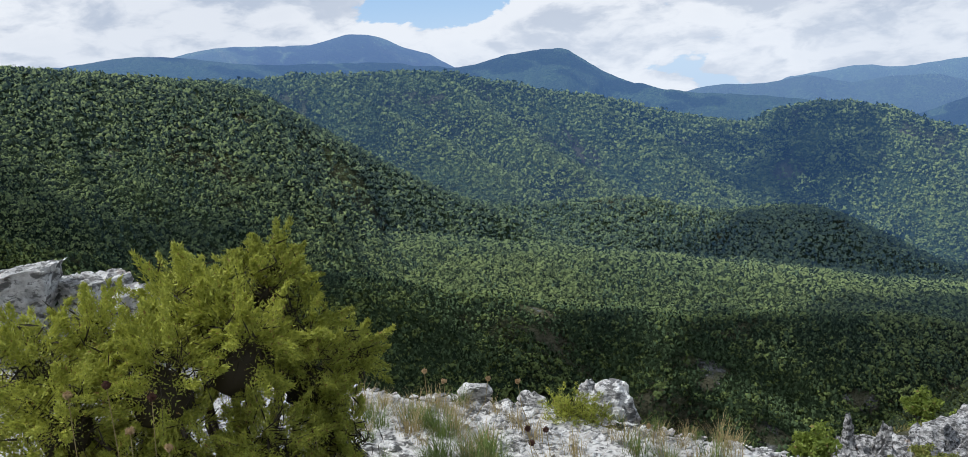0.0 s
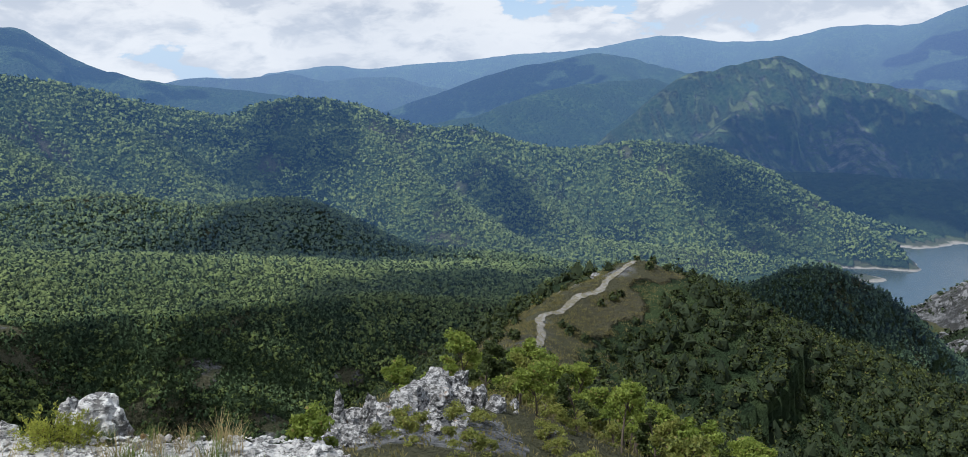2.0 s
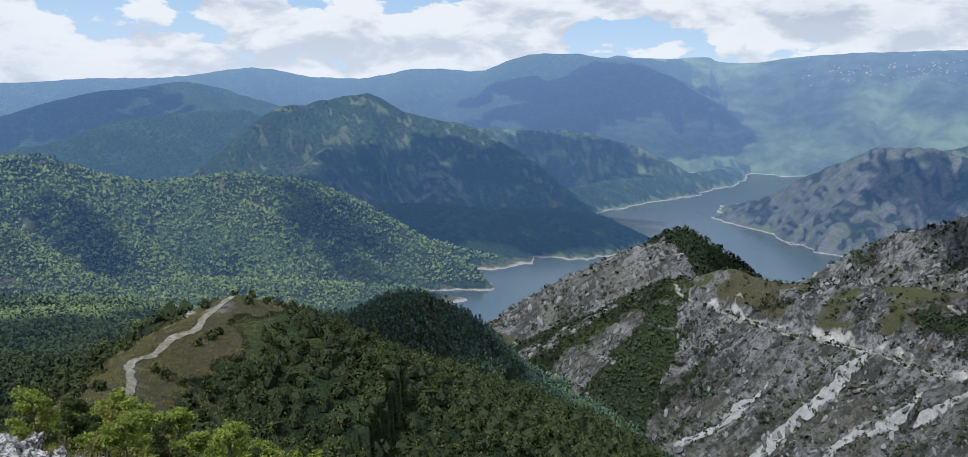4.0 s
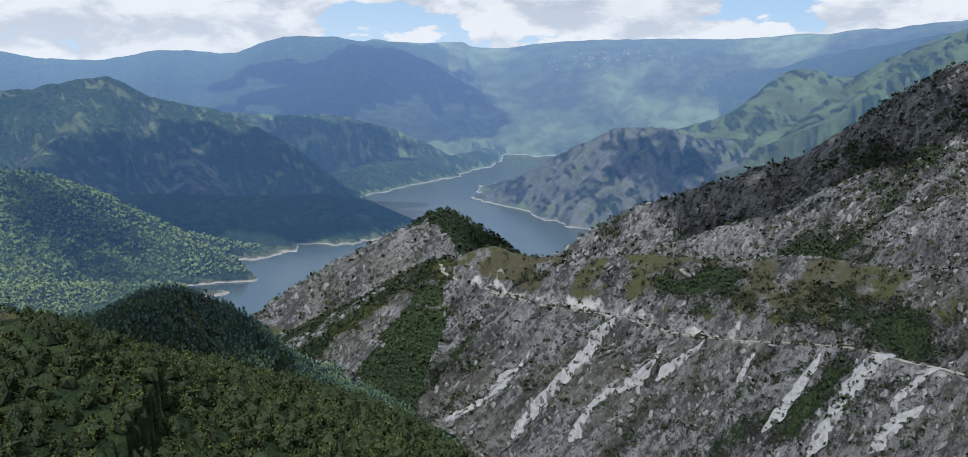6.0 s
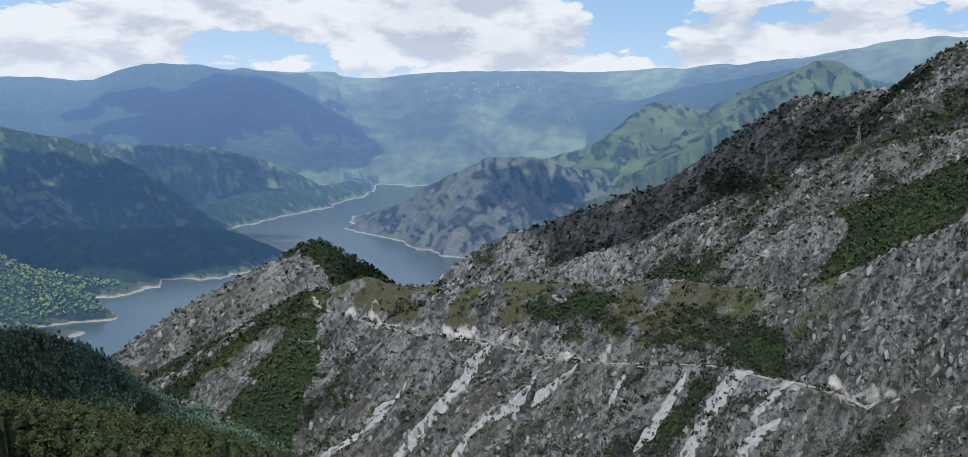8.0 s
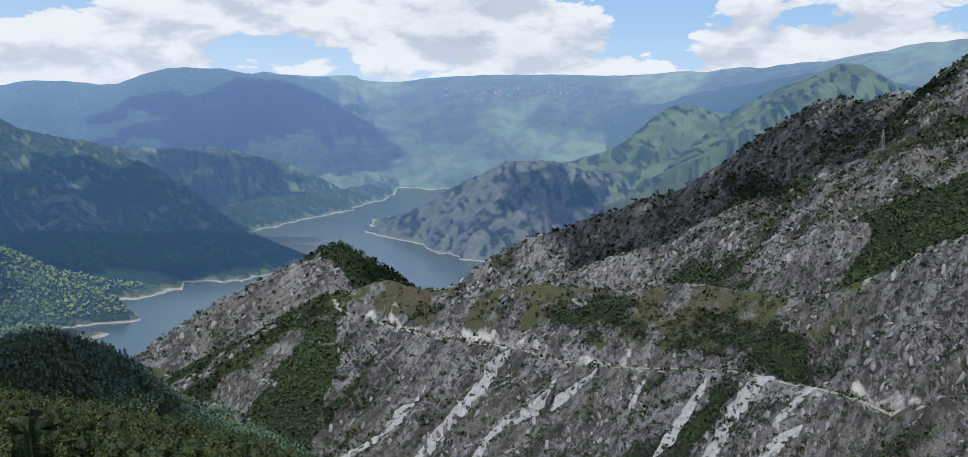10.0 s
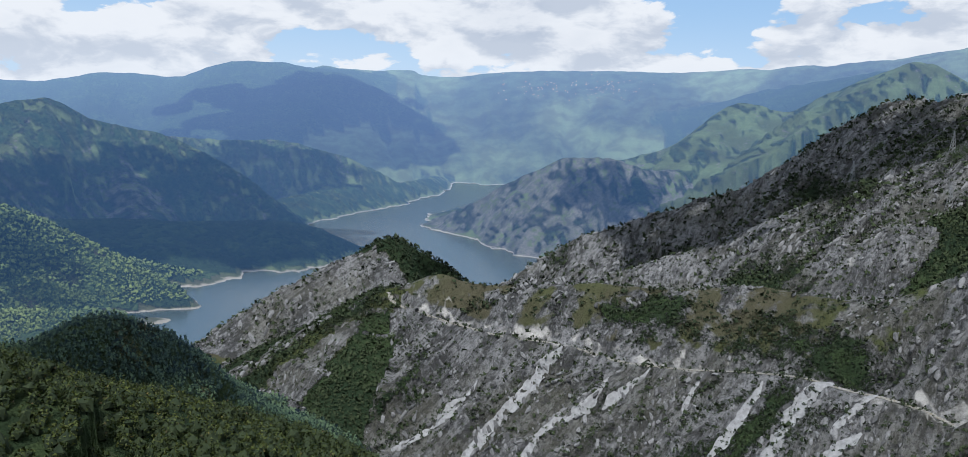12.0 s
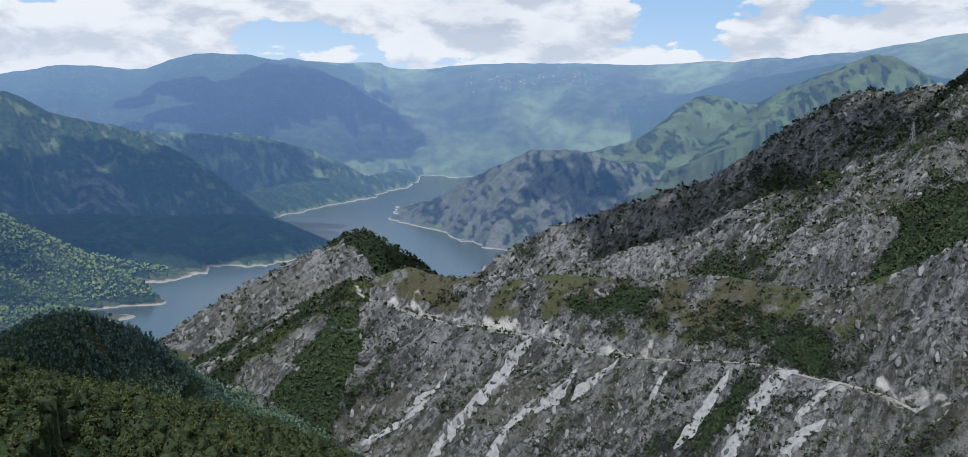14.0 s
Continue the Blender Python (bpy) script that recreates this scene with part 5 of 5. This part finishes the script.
rocks_thing("limestone_outcrop", "weathered pale limestone blocks at the edge of the ledge", "rocks",
            [(-2.66, 4.55, 0.58, 0.36, 0.30, 0.38, 10, 14, 5), (-2.28, 4.72, 0.54, 0.26, 0.26, 0.33, 60, 14, 5),
             (-2.08, 4.66, 0.49, 0.22, 0.2, 0.29, 110, 14, 5), (-1.93, 4.62, 0.42, 0.13, 0.16, 0.27, 30, 14, 4), (-3.3, 4.5, 0.62, 0.42, 0.34, 0.42, 140, 10, 4)],
            ROCK, 5, (-2.4, 4.6, 0.3), True)
rocks_thing("boulder", "cracked pale limestone boulder with grey lichen on the ledge", "boulder",
            [(0.58, 4.40, -0.17, 0.165, 0.16, 0.20, 20, 5, 4), (0.70, 4.36, -0.33, 0.13, 0.14, 0.17, 75, 5, 4), (0.50, 4.50, -0.14, 0.12, 0.12, 0.15, 130, 5, 4),
             (0.15, 4.44, -0.13, 0.135, 0.12, 0.12, 40, 5, 4), (-0.17, 4.42, -0.06, 0.085, 0.08, 0.075, 10, 5, 3)],
            ROCK, 9, (0.5, 4.35, -0.3))
def outcrop_pieces():
    """Main blocks of the outcrop, and broken pieces round their feet."""
    rng = np.random.default_rng(71)
    big = [(7.1, 18.2, -7.75, 0.75, 0.6, 0.75, 0, 14, 4), (7.75, 18.5, -7.6, 0.7, 0.6, 0.85, 50, 14, 4), (8.15, 19.2, -7.25, 0.24, 0.22, 0.85, 80, 9, 4),
           (8.85, 19.1, -7.55, 0.42, 0.4, 0.95, 20, 12, 4), (8.5, 19.4, -7.75, 0.8, 0.6, 0.65, 130, 12, 4), (9.6, 19.3, -8.1, 1.1, 0.8, 0.65, 160, 12, 4),
           (10.9, 20.6, -8.3, 1.6, 1.1, 0.85, 40, 12, 4), (12.2, 21.7, -8.5, 1.7, 1.2, 0.95, 42, 11, 4), (13.4, 22.8, -8.9, 1.4, 1.0, 0.95, 30, 11, 4),
           (14.6, 23.9, -9.2, 0.42, 0.35, 0.65, 10, 9, 4), (10.3, 18.4, -8.7, 0.8, 0.55, 0.5, 70, 10, 4)]
    out = list(big)
    while len(out) < 120:
        t = rng.random()
        x, y = 6.2 + 8.2 * t + 1.1 * rng.normal(), 16.6 + 6.0 * t + 1.2 * rng.normal()
        s = 0.10 + 0.32 * rng.random() ** 2
        out.append((x, y, ground_z(x, y) + 0.25 * s, s * (0.8 + 0.6 * rng.random()), s * 0.8, s * (0.6 + 0.9 * rng.random()), 360 * rng.random(), 10, 2 if s < 0.2 else 3))
    return out


rocks_thing("rock_outcrop", "jagged grey limestone outcrop with upright spires on the grassy ridge", "rocks", outcrop_pieces(),
            GREY_ROCK, 12, (9.5, 19.8, -8.6))


rocks_thing("crest_rocks", "pale limestone ribs along the grassy crest beside the footpath", "rocks",
            [(112, 128.5, -41.5, 2.6, 1.5, 1.7, 20, 11, 3), (106, 127.5, -42.3, 2.4, 1.3, 1.5, 10, 11, 3), (100, 126, -42.9, 3.0, 1.2, 1.6, 25, 11, 3),
             (91, 121, -43.2, 2.2, 1.2, 1.3, 40, 11, 3), (84, 117, -43.4, 2.0, 1.0, 1.2, 35, 11, 3), (118, 125.5, -39.6, 2.2, 1.4, 0.9, 0, 10, 3)],
            GREY_ROCK, 14, (104, 125, -43.0))


def build_stones():
    """Loose stones of the ledge, each on its own, and the gravel between them."""
    rng = np.random.default_rng(31)
    shapes = [rock_mesh(rng, (1.0, 0.75, 0.5), 2, 8, 0.12) for _ in range(5)]
    for s in shapes:
        s.materials.append(ROCK)
    count = 0
    xs, ys = -2.4 + 3.9 * rng.random(400), 2.6 + 1.9 * rng.random(400)
    for x, y, z in zip(xs, ys, terrain_with_road(xs, ys)[0]):
        if z < -0.55 or count >= 170:
            continue
        s = 0.018 + 0.05 * rng.random() ** 3
        ob = new("stone", shapes[count % 5])
        ob.matrix_world = pose(x, y, z + 0.2 * s, 8 * rng.random(), 8 * rng.random(), 360 * rng.random()) @ Matrix.Scale(s, 4)
        tagged(ob, "small pale broken limestone lying on the stony ledge", "stone", "stones on the ledge")
        count += 1
    ob = new("stone", rock_mesh(rng, (0.095, 0.08, 0.075), 3, 9, 0.14))
    ob.data.materials.append(ROCK)
    ob.location = (-0.16, 4.36, ground_z(-0.16, 4.36) + 0.04)
    tagged(ob, "fist-sized pale limestone at the brink of the ledge", "stone", "stones on the ledge")
    # gravel
    n = 12000
    x, y = -3.0 + 4.8 * rng.random(n), 2.3 + 2.3 * rng.random(n)
    z = terrain_with_road(x, y)[0]
    keep = z > -0.8
    x, y, z = x[keep], y[keep], z[keep]
    bv, bf = octa_arrays()
    s = 0.006 + 0.020 * rng.random(len(x)) ** 2.4
    join_blobs("gravel", bv, bf, np.stack([x, y, z + 0.2 * s], -1), np.stack([s * 1.3, s * 0.7], -1), ROCK, rng, "sharp pale limestone gravel covering the ledge", "gravel")


build_stones()


# ======== junipers ========
def juniper_meshes(rng, base, lumps, sprays_per_area, needles, size):
    """Twisted limbs to each lump, and upswept feathery sprays of small scale leaves."""
    limbs, tubes, spots, dirs, inner = [], [], [], [], []
    for x, y, z, r in lumps:
        c = Vector((x, y, z))
        mid = (Vector(base) * 0.45 + c * 0.55) + Vector(rng.normal(size=3)) * 0.05
        mid.z = base[2] + 0.35 * (z - base[2])
        limbs.append(tube_arrays([base, mid, c], [0.022, 0.013, 0.005], 6))
        n = max(int(sprays_per_area * r * r), 14)
        for _ in range(n):
            d = Vector(rng.normal(size=3))
            d.z = d.z * 0.85 + 0.25
            d.normalize()
            start = c + d * r * (0.35 + 0.35 * rng.random())
            out = (d + Vector((0, 0, 0.45)) + Vector(rng.normal(size=3)) * 0.22).normalized()
            length = (0.10 + 0.15 * rng.random()) * (0.6 + 1.6 * r)
            tip = start + out * length + Vector((0, 0, -0.12 * length))
            if rng.random() < 0.3:
                tubes.append(tube_arrays([c, (c + start) / 2 + Vector(rng.normal(size=3)) * 0.01, tip], [0.003, 0.002, 0.0006], 4))
            t = rng.random(needles) ** 0.8
            q = np.array(start)[None] + np.outer(t, np.array(tip - start)) + rng.normal(size=(needles, 3)) * (0.021 * (1.15 - t))[:, None]
            spots.append(q)
            dirs.append(np.repeat(np.array(out)[None], needles, 0) + rng.normal(size=(needles, 3)) * 0.55)
        inner.append(np.array(c)[None] + rng.normal(size=(int(1500 * r), 3)) * r * 0.36)
    p, a = np.vstack(spots), np.vstack(dirs)
    a /= np.linalg.norm(a, axis=1, keepdims=True)
    n = len(p)
    b = np.cross(a, rng.normal(size=(n, 3)))
    b /= np.linalg.norm(b, axis=1, keepdims=True)
    s = (size * (0.6 + 0.8 * rng.random(n)))[:, None]
    v = np.stack([p - b * s * 0.22, p + b * s * 0.22, p + a * s * 1.2], 1).reshape(-1, 3)
    foliage = mesh_from_arrays("foliage", v, np.arange(3 * n).reshape(n, 3), False)
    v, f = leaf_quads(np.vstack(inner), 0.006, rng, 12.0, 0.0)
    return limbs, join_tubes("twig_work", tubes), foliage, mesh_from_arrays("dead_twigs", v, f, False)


def build_juniper(base, lumps, label, seed, sprays, needles, size):
    rng = np.random.default_rng(seed)
    lumps = [(x, y, z - 0.05, r) for x, y, z, r in lumps]
    limbs, tubes, foliage, twigs = juniper_meshes(rng, base, lumps, sprays, needles, size)
    root = new("juniper_bush")
    for limb in limbs:
        part("branch", join_tubes("branch", [limb]), BARK, root)
    part("twig_work", tubes, BARK, root)
    part("foliage", foliage, JUNIPER, root)
    part("dead_wood", twigs, JUNIPER_CORE, root, "dead inner twigs, coloured near black for the inner shade")
    # dark lumps added inside so the gaps between sprays look shaded
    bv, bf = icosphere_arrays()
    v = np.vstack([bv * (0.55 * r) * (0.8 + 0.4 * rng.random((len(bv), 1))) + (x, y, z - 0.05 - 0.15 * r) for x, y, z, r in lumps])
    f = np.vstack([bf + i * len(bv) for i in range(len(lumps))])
    part("inner_thatch", mesh_from_arrays("inner_thatch", v, f), JUNIPER_CORE, root, "dark lumps added for the shade inside the bush")
    tagged(root, label, "bush")


build_juniper((-1.05, 3.1, 0.12),
              [(-0.92, 3.33, 0.97, 0.15), (-1.18, 3.14, 0.92, 0.18), (-1.45, 2.96, 0.83, 0.19), (-1.62, 2.80, 0.82, 0.18), (-0.98, 3.05, 0.80, 0.23),
               (-1.20, 2.85, 0.76, 0.22), (-0.77, 3.26, 0.62, 0.19), (-0.62, 3.40, 0.62, 0.10), (-0.81, 3.30, 0.79, 0.15), (-0.72, 3.22, 0.44, 0.15),
               (-1.48, 2.72, 0.70, 0.19), (-0.88, 2.98, 0.42, 0.17), (-1.10, 3.22, 0.98, 0.10), (-0.89, 3.39, 1.02, 0.08), (-1.25, 2.95, 0.50, 0.2), (-0.75, 3.05, 0.26, 0.15), (-1.0, 2.85, 0.28, 0.18), (-1.35, 2.78, 0.42, 0.18), (-0.62, 3.2, 0.32, 0.11),
               (-1.20, 2.72, 0.24, 0.17), (-0.92, 2.82, 0.20, 0.15), (-1.50, 2.62, 0.28, 0.17), (-1.32, 2.62, 0.14, 0.15), (-1.02, 2.70, 0.12, 0.13), (-1.55, 2.70, 0.48, 0.17)],
              "large spreading juniper bush with yellow-green sprays on the stony ledge", 41, 1200, 330, 0.0125)
build_juniper((0.36, 4.25, -0.18), [(0.30, 4.24, -0.05, 0.065), (0.37, 4.25, -0.03, 0.07), (0.43, 4.22, -0.07, 0.065), (0.33, 4.18, -0.11, 0.06), (0.42, 4.17, -0.13, 0.06), (0.46, 4.20, -0.17, 0.055), (0.37, 4.16, -0.16, 0.05)],
              "small yellow-green juniper cushion growing between two boulders", 43, 5600, 70, 0.012)


# ======== grass and dry flowers ========
def grass_material(name, dark, light):
    return leaf_material(name, dark, light, rough=0.7)


GREEN_GRASS = grass_material("green_grass", (0.070, 0.115, 0.025), (0.170, 0.215, 0.060))
DRY_GRASS = grass_material("dry_grass", (0.20, 0.155, 0.065), (0.42, 0.34, 0.17))
ROUGH_GRASS = grass_material("rough_grass", (0.11, 0.11, 0.036), (0.26, 0.22, 0.095))
DARK_HEAD = leaf_material("dried_flower_heads", (0.035, 0.020, 0.015), (0.11, 0.05, 0.035))
PALE_HEAD = leaf_material("withered_pale_flowers", (0.30, 0.20, 0.10), (0.48, 0.36, 0.20))


def blades_mesh(rng, count, height, spread, width):
    v, f = [], []
    for _ in range(count):
        a, r = rng.random() * 6.283, spread * rng.random() ** 0.7
        h = height * (0.5 + 0.7 * rng.random())
        out = (0.25 + 0.75 * rng.random()) * h * 0.75
        x, y = r * math.cos(a), r * math.sin(a)
        b = a + rng.normal() * 0.6
        ox, oy = math.cos(b), math.sin(b)
        base = len(v)
        for t, w in ((0, 1), (0.45, 0.8), (0.8, 0.45), (1, 0.05)):
            cx, cy, cz = x + ox * out * t * t, y + oy * out * t * t, h * (t - 0.18 * t * t)
            v += [(cx - oy * width * w, cy + ox * width * w, cz), (cx + oy * width * w, cy - ox * width * w, cz)]
        for i in range(3):
            f.append((base + 2 * i, base + 2 * i + 1, base + 2 * i + 3, base + 2 * i + 2))
    return mesh_from_arrays("blades", v, f, False)


def build_grass():
    rng = np.random.default_rng(51)
    green = [blades_mesh(rng, 90, 0.16, 0.07, 0.0017) for _ in range(3)]
    dry = [blades_mesh(rng, 60, 0.15, 0.06, 0.0013) for _ in range(3)]
    for m in green:
        m.materials.append(GREEN_GRASS)
    for m in dry:
        m.materials.append(DRY_GRASS)
    spots = [(-0.42, 3.95, 0), (-0.30, 3.85, 0), (-0.20, 3.7, 0), (-0.12, 3.6, 0), (-0.05, 3.55, 0), (-0.55, 3.5, 0), (0.60, 3.8, 0), (0.72, 3.7, 0), (-1.35, 2.75, 0),
             (-1.2, 2.72, 0), (-1.05, 2.75, 0), (-1.5, 2.8, 0), (-0.92, 2.85, 0),
             (-0.45, 4.15, 1), (-0.36, 4.2, 1), (-0.28, 4.1, 1), (-0.2, 4.22, 1), (-0.06, 4.2, 1), (0.02, 4.12, 1), (0.5, 4.05, 1), (0.58, 3.95, 1), (-0.62, 4.2, 1), (-0.75, 4.2, 1),
             (-0.4, 3.75, 1), (-0.25, 3.95, 1), (0.75, 4.0, 1), (0.9, 4.02, 1), (0.12, 3.9, 1), (-0.1, 3.8, 1), (0.3, 3.75, 1), (1.05, 4.0, 1)]
    for i in range(34):
        spots.append((-0.75 + 1.9 * rng.random(), 3.35 + 0.9 * rng.random(), int(rng.random() < 0.75)))
    for i in range(13):
        spots.append((-0.42 + 0.14 * rng.normal(), 3.95 + 0.2 * rng.normal(), int(rng.random() < 0.6)))
    for i in range(12):
        spots.append((-0.16 + 0.12 * rng.normal(), 3.52 + 0.08 * rng.normal(), 0))
    for i in range(14):
        spots.append((-1.45 + 0.6 * rng.random(), 2.52 + 0.25 * rng.random(), int(rng.random() < 0.35)))
    zs = terrain_with_road(np.array([p[0] for p in spots]), np.array([p[1] for p in spots]))[0]
    for i, (x, y, kind) in enumerate(spots):
        ob = new("grass_tuft", (dry if kind else green)[i % 3])
        s = 0.45 + 0.6 * rng.random()
        ob.matrix_world = pose(x, y, zs[i] - 0.005, 0, 0, 360 * rng.random()) @ Matrix.Scale(s, 4)
        tagged(ob, "dry straw-coloured grass tuft among the stones" if kind else "green grass tuft among the pale stones", "grass", "grass tufts")
    # flower stalks
    for x, y, top, dark in ((-0.38, 3.98, 0.30, 0), (0.08, 4.0, 0.21, 0), (0.10, 3.5, 0.17, 1), (0.18, 3.5, 0.16, 1), (0.66, 3.94, -0.04, 0), (0.13, 3.55, 0.08, 1), (-1.35, 2.52, 0.78, 0),
                            (-1.13, 2.57, 0.74, 1), (-1.17, 2.50, 0.66, 0), (-1.22, 2.53, 0.80, 1), (-1.05, 2.49, 0.60, 0), (-0.70, 3.0, 0.42, 1), (-0.1, 4.1, 0.2, 0), (-0.3, 4.1, 0.2, 0)):
        z = ground_z(x, y)
        root = new("flower_stalk")
        root.location = (x, y, z - 0.01)
        h = top - z
        bend = 0.05 * rng.normal()
        part("stem", join_tubes("stem", [tube_arrays([(-bend, 0.02, 0), (0, 0, 0.5 * h), (bend * 0.3, 0, h)], [0.0022, 0.0018, 0.0012], 5)]), DRY_GRASS, root)
        q = rng.normal(size=(70, 3))
        q /= np.linalg.norm(q, axis=1, keepdims=True)
        v, f = leaf_quads(q * (0.009, 0.009, 0.008) + (bend * 0.3, 0, h), 0.010, rng, 1.6, 0.8)
        part("flower_head", mesh_from_arrays("flower_head", v, f, False), DARK_HEAD if dark else PALE_HEAD, root)
        tagged(root, "dried thistle stalk with dark brown head" if dark else "withered stalk with pale papery flower head", "flower", "dry flowers")
    # rough grass on the ridge below the ledge and along the footpath
    n = 4200
    a, r = np.radians(4 + 72 * rng.random(n)), 7 + 62 * rng.random(n) ** 0.9
    x, y = r * np.sin(a), r * np.cos(a)
    pick = PATH[rng.integers(0, len(PATH), 3600)]
    x = np.concatenate([x, pick[:, 0] + 9 * rng.normal(size=3600)])
    y = np.concatenate([y, pick[:, 1] + 9 * rng.normal(size=3600)])
    clear = (gap_to(PATH, x, y)[0] > 0.35 + 0.9 * rng.random(len(x))) & (fbm(x / 3.5, y / 3.5, 2, 601) > -0.25)
    x, y = x[clear], y[clear]
    n = len(x)
    z = terrain_with_road(x, y)[0]
    m = 12
    far = np.hypot(x, y)
    spread = np.clip(far * 0.006, 0.12, 0.4)[:, None, None]
    c = np.stack([x, y, z + 0.05], -1)[:, None, :] + rng.normal(size=(n, m, 3)) * spread * (1, 1, 0.12)
    v, f = leaf_quads(c.reshape(-1, 3), np.repeat(np.clip(far * 0.0014, 0.03, 0.085), m), rng, 4.2, 2.2)
    me = mesh_from_arrays("rough_grass", v, f, False)
    me.materials.append(ROUGH_GRASS)
    tagged(new("rough_grass", me), "rough yellow-green grass and herbs on the ridge", "grass", kind="stuff")


build_grass()


# ======== power line towers and the village ========
def steel_material():
    mat, k = material("galvanised_steel")
    pos = k.add("ShaderNodeNewGeometry").outputs["Position"]
    finish(k, k.mix(k.noise(pos, 0.8, 4), (0.30, 0.31, 0.32), (0.45, 0.46, 0.47)), 0.5, None, 0.4, Metallic=0.7)
    return mat


STEEL = steel_material()


def build_towers():
    bars, arms = [], []
    h, b = 21.0, 2.2
    corner = [(-1, -1), (1, -1), (1, 1), (-1, 1)]
    at = lambda c, t: (c[0] * b * (1 - 0.85 * t), c[1] * b * (1 - 0.85 * t), h * t)
    for c in corner:
        bars.append(tube_arrays([at(c, 0), at(c, 0.5), at(c, 1)], [0.16, 0.13, 0.1], 4))
    levels = [0, 0.18, 0.34, 0.5, 0.64, 0.77, 0.89, 1.0]
    for lo, hi in zip(levels[:-1], levels[1:]):
        for i in range(4):
            bars.append(tube_arrays([at(corner[i], lo), at(corner[(i + 1) % 4], hi)], [0.07, 0.07], 4))
            bars.append(tube_arrays([at(corner[(i + 1) % 4], lo), at(corner[i], hi)], [0.07, 0.07], 4))
    for t, w in ((0.74, 3.6), (0.86, 3.0), (0.97, 2.2)):
        arms.append(tube_arrays([(-w, 0, h * t), (0, 0, h * t + 0.5), (w, 0, h * t)], [0.06, 0.14, 0.06], 4))
    root = new("power_tower")
    part("lattice_mast", join_tubes("lattice_mast", bars), STEEL, root)
    part("cross_arms", join_tubes("cross_arms", arms), STEEL, root)
    tagged(root, "grey steel lattice power line tower on the mountain slope", "power tower", "power line towers")
    spots = [(760, -252), (855, -281), (936, -215)]
    root.matrix_world = pose(*spots[0], ground_z(*spots[0]) - 0.5, 0, 0, 20)
    for x, y in spots[1:]:
        copy_thing(root, pose(x, y, ground_z(x, y) - 0.5, 0, 0, 20))


build_towers()


def build_village():
    rng = np.random.default_rng(61)
    wall, k = material("village_walls")
    pos = k.add("ShaderNodeNewGeometry").outputs["Position"]
    own = k.add("ShaderNodeObjectInfo").outputs["Random"]
    s = finish(k, k.mix(own, (0.30, 0.27, 0.24), (0.46, 0.43, 0.39)), 0.9)
    # walls glow faintly blue for the haze in front of them
    k.put(s.inputs["Emission Color"], haze_emission(k, pos))
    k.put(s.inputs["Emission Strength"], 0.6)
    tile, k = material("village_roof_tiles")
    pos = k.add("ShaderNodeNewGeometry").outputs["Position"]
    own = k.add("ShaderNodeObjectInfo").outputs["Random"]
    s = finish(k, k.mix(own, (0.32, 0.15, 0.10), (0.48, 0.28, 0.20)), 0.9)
    # same painted haze glow on the roofs
    k.put(s.inputs["Emission Color"], haze_emission(k, pos))
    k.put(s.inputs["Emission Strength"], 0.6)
    bm = bmesh.new()
    bmesh.ops.create_cube(bm, size=1)
    for v in bm.verts:
        v.co = Vector((v.co.x * 9, v.co.y * 7, (v.co.z + 0.5) * 6))
    walls = bpy.data.meshes.new("wall")
    bm.to_mesh(walls)
    bm.free()
    walls.materials.append(wall)
    roof = bpy.data.meshes.new("roof")
    roof.from_pydata([(-5, -4, 5.9), (5, -4, 5.9), (5, 4, 5.9), (-5, 4, 5.9), (-5, 0, 8.6), (5, 0, 8.6)], [],
                     [(0, 1, 5, 4), (2, 3, 4, 5), (0, 4, 3), (1, 2, 5), (0, 3, 2, 1)])
    roof.materials.append(tile)
    root = new("village_house")
    part("wall", walls, None, root)
    part("roof", roof, None, root)
    tagged(root, "small pale village house with reddish tiled roof on the far slope", "house", "village houses")
    spots = []
    while len(spots) < 110:
        t = rng.random()
        a = radians(80.4 + 9.0 * t + 0.35 * rng.normal())
        r = 4560 + 60 * rng.normal()
        spots.append((r * math.sin(a), r * math.cos(a)))
    xs, ys = np.array([p[0] for p in spots]), np.array([p[1] for p in spots])
    zs = terrain_with_road(xs, ys)[0]
    for i, ((x, y), z) in enumerate(zip(spots, zs)):
        m = pose(x, y, z - 1.5, 0, 0, 90 + 40 * rng.normal())
        if i == 0:
            root.matrix_world = m
        else:
            ob = copy_thing(root, m)
            s = 0.38 + 0.35 * rng.random()
            ob.scale = (s, s, s)


build_village()
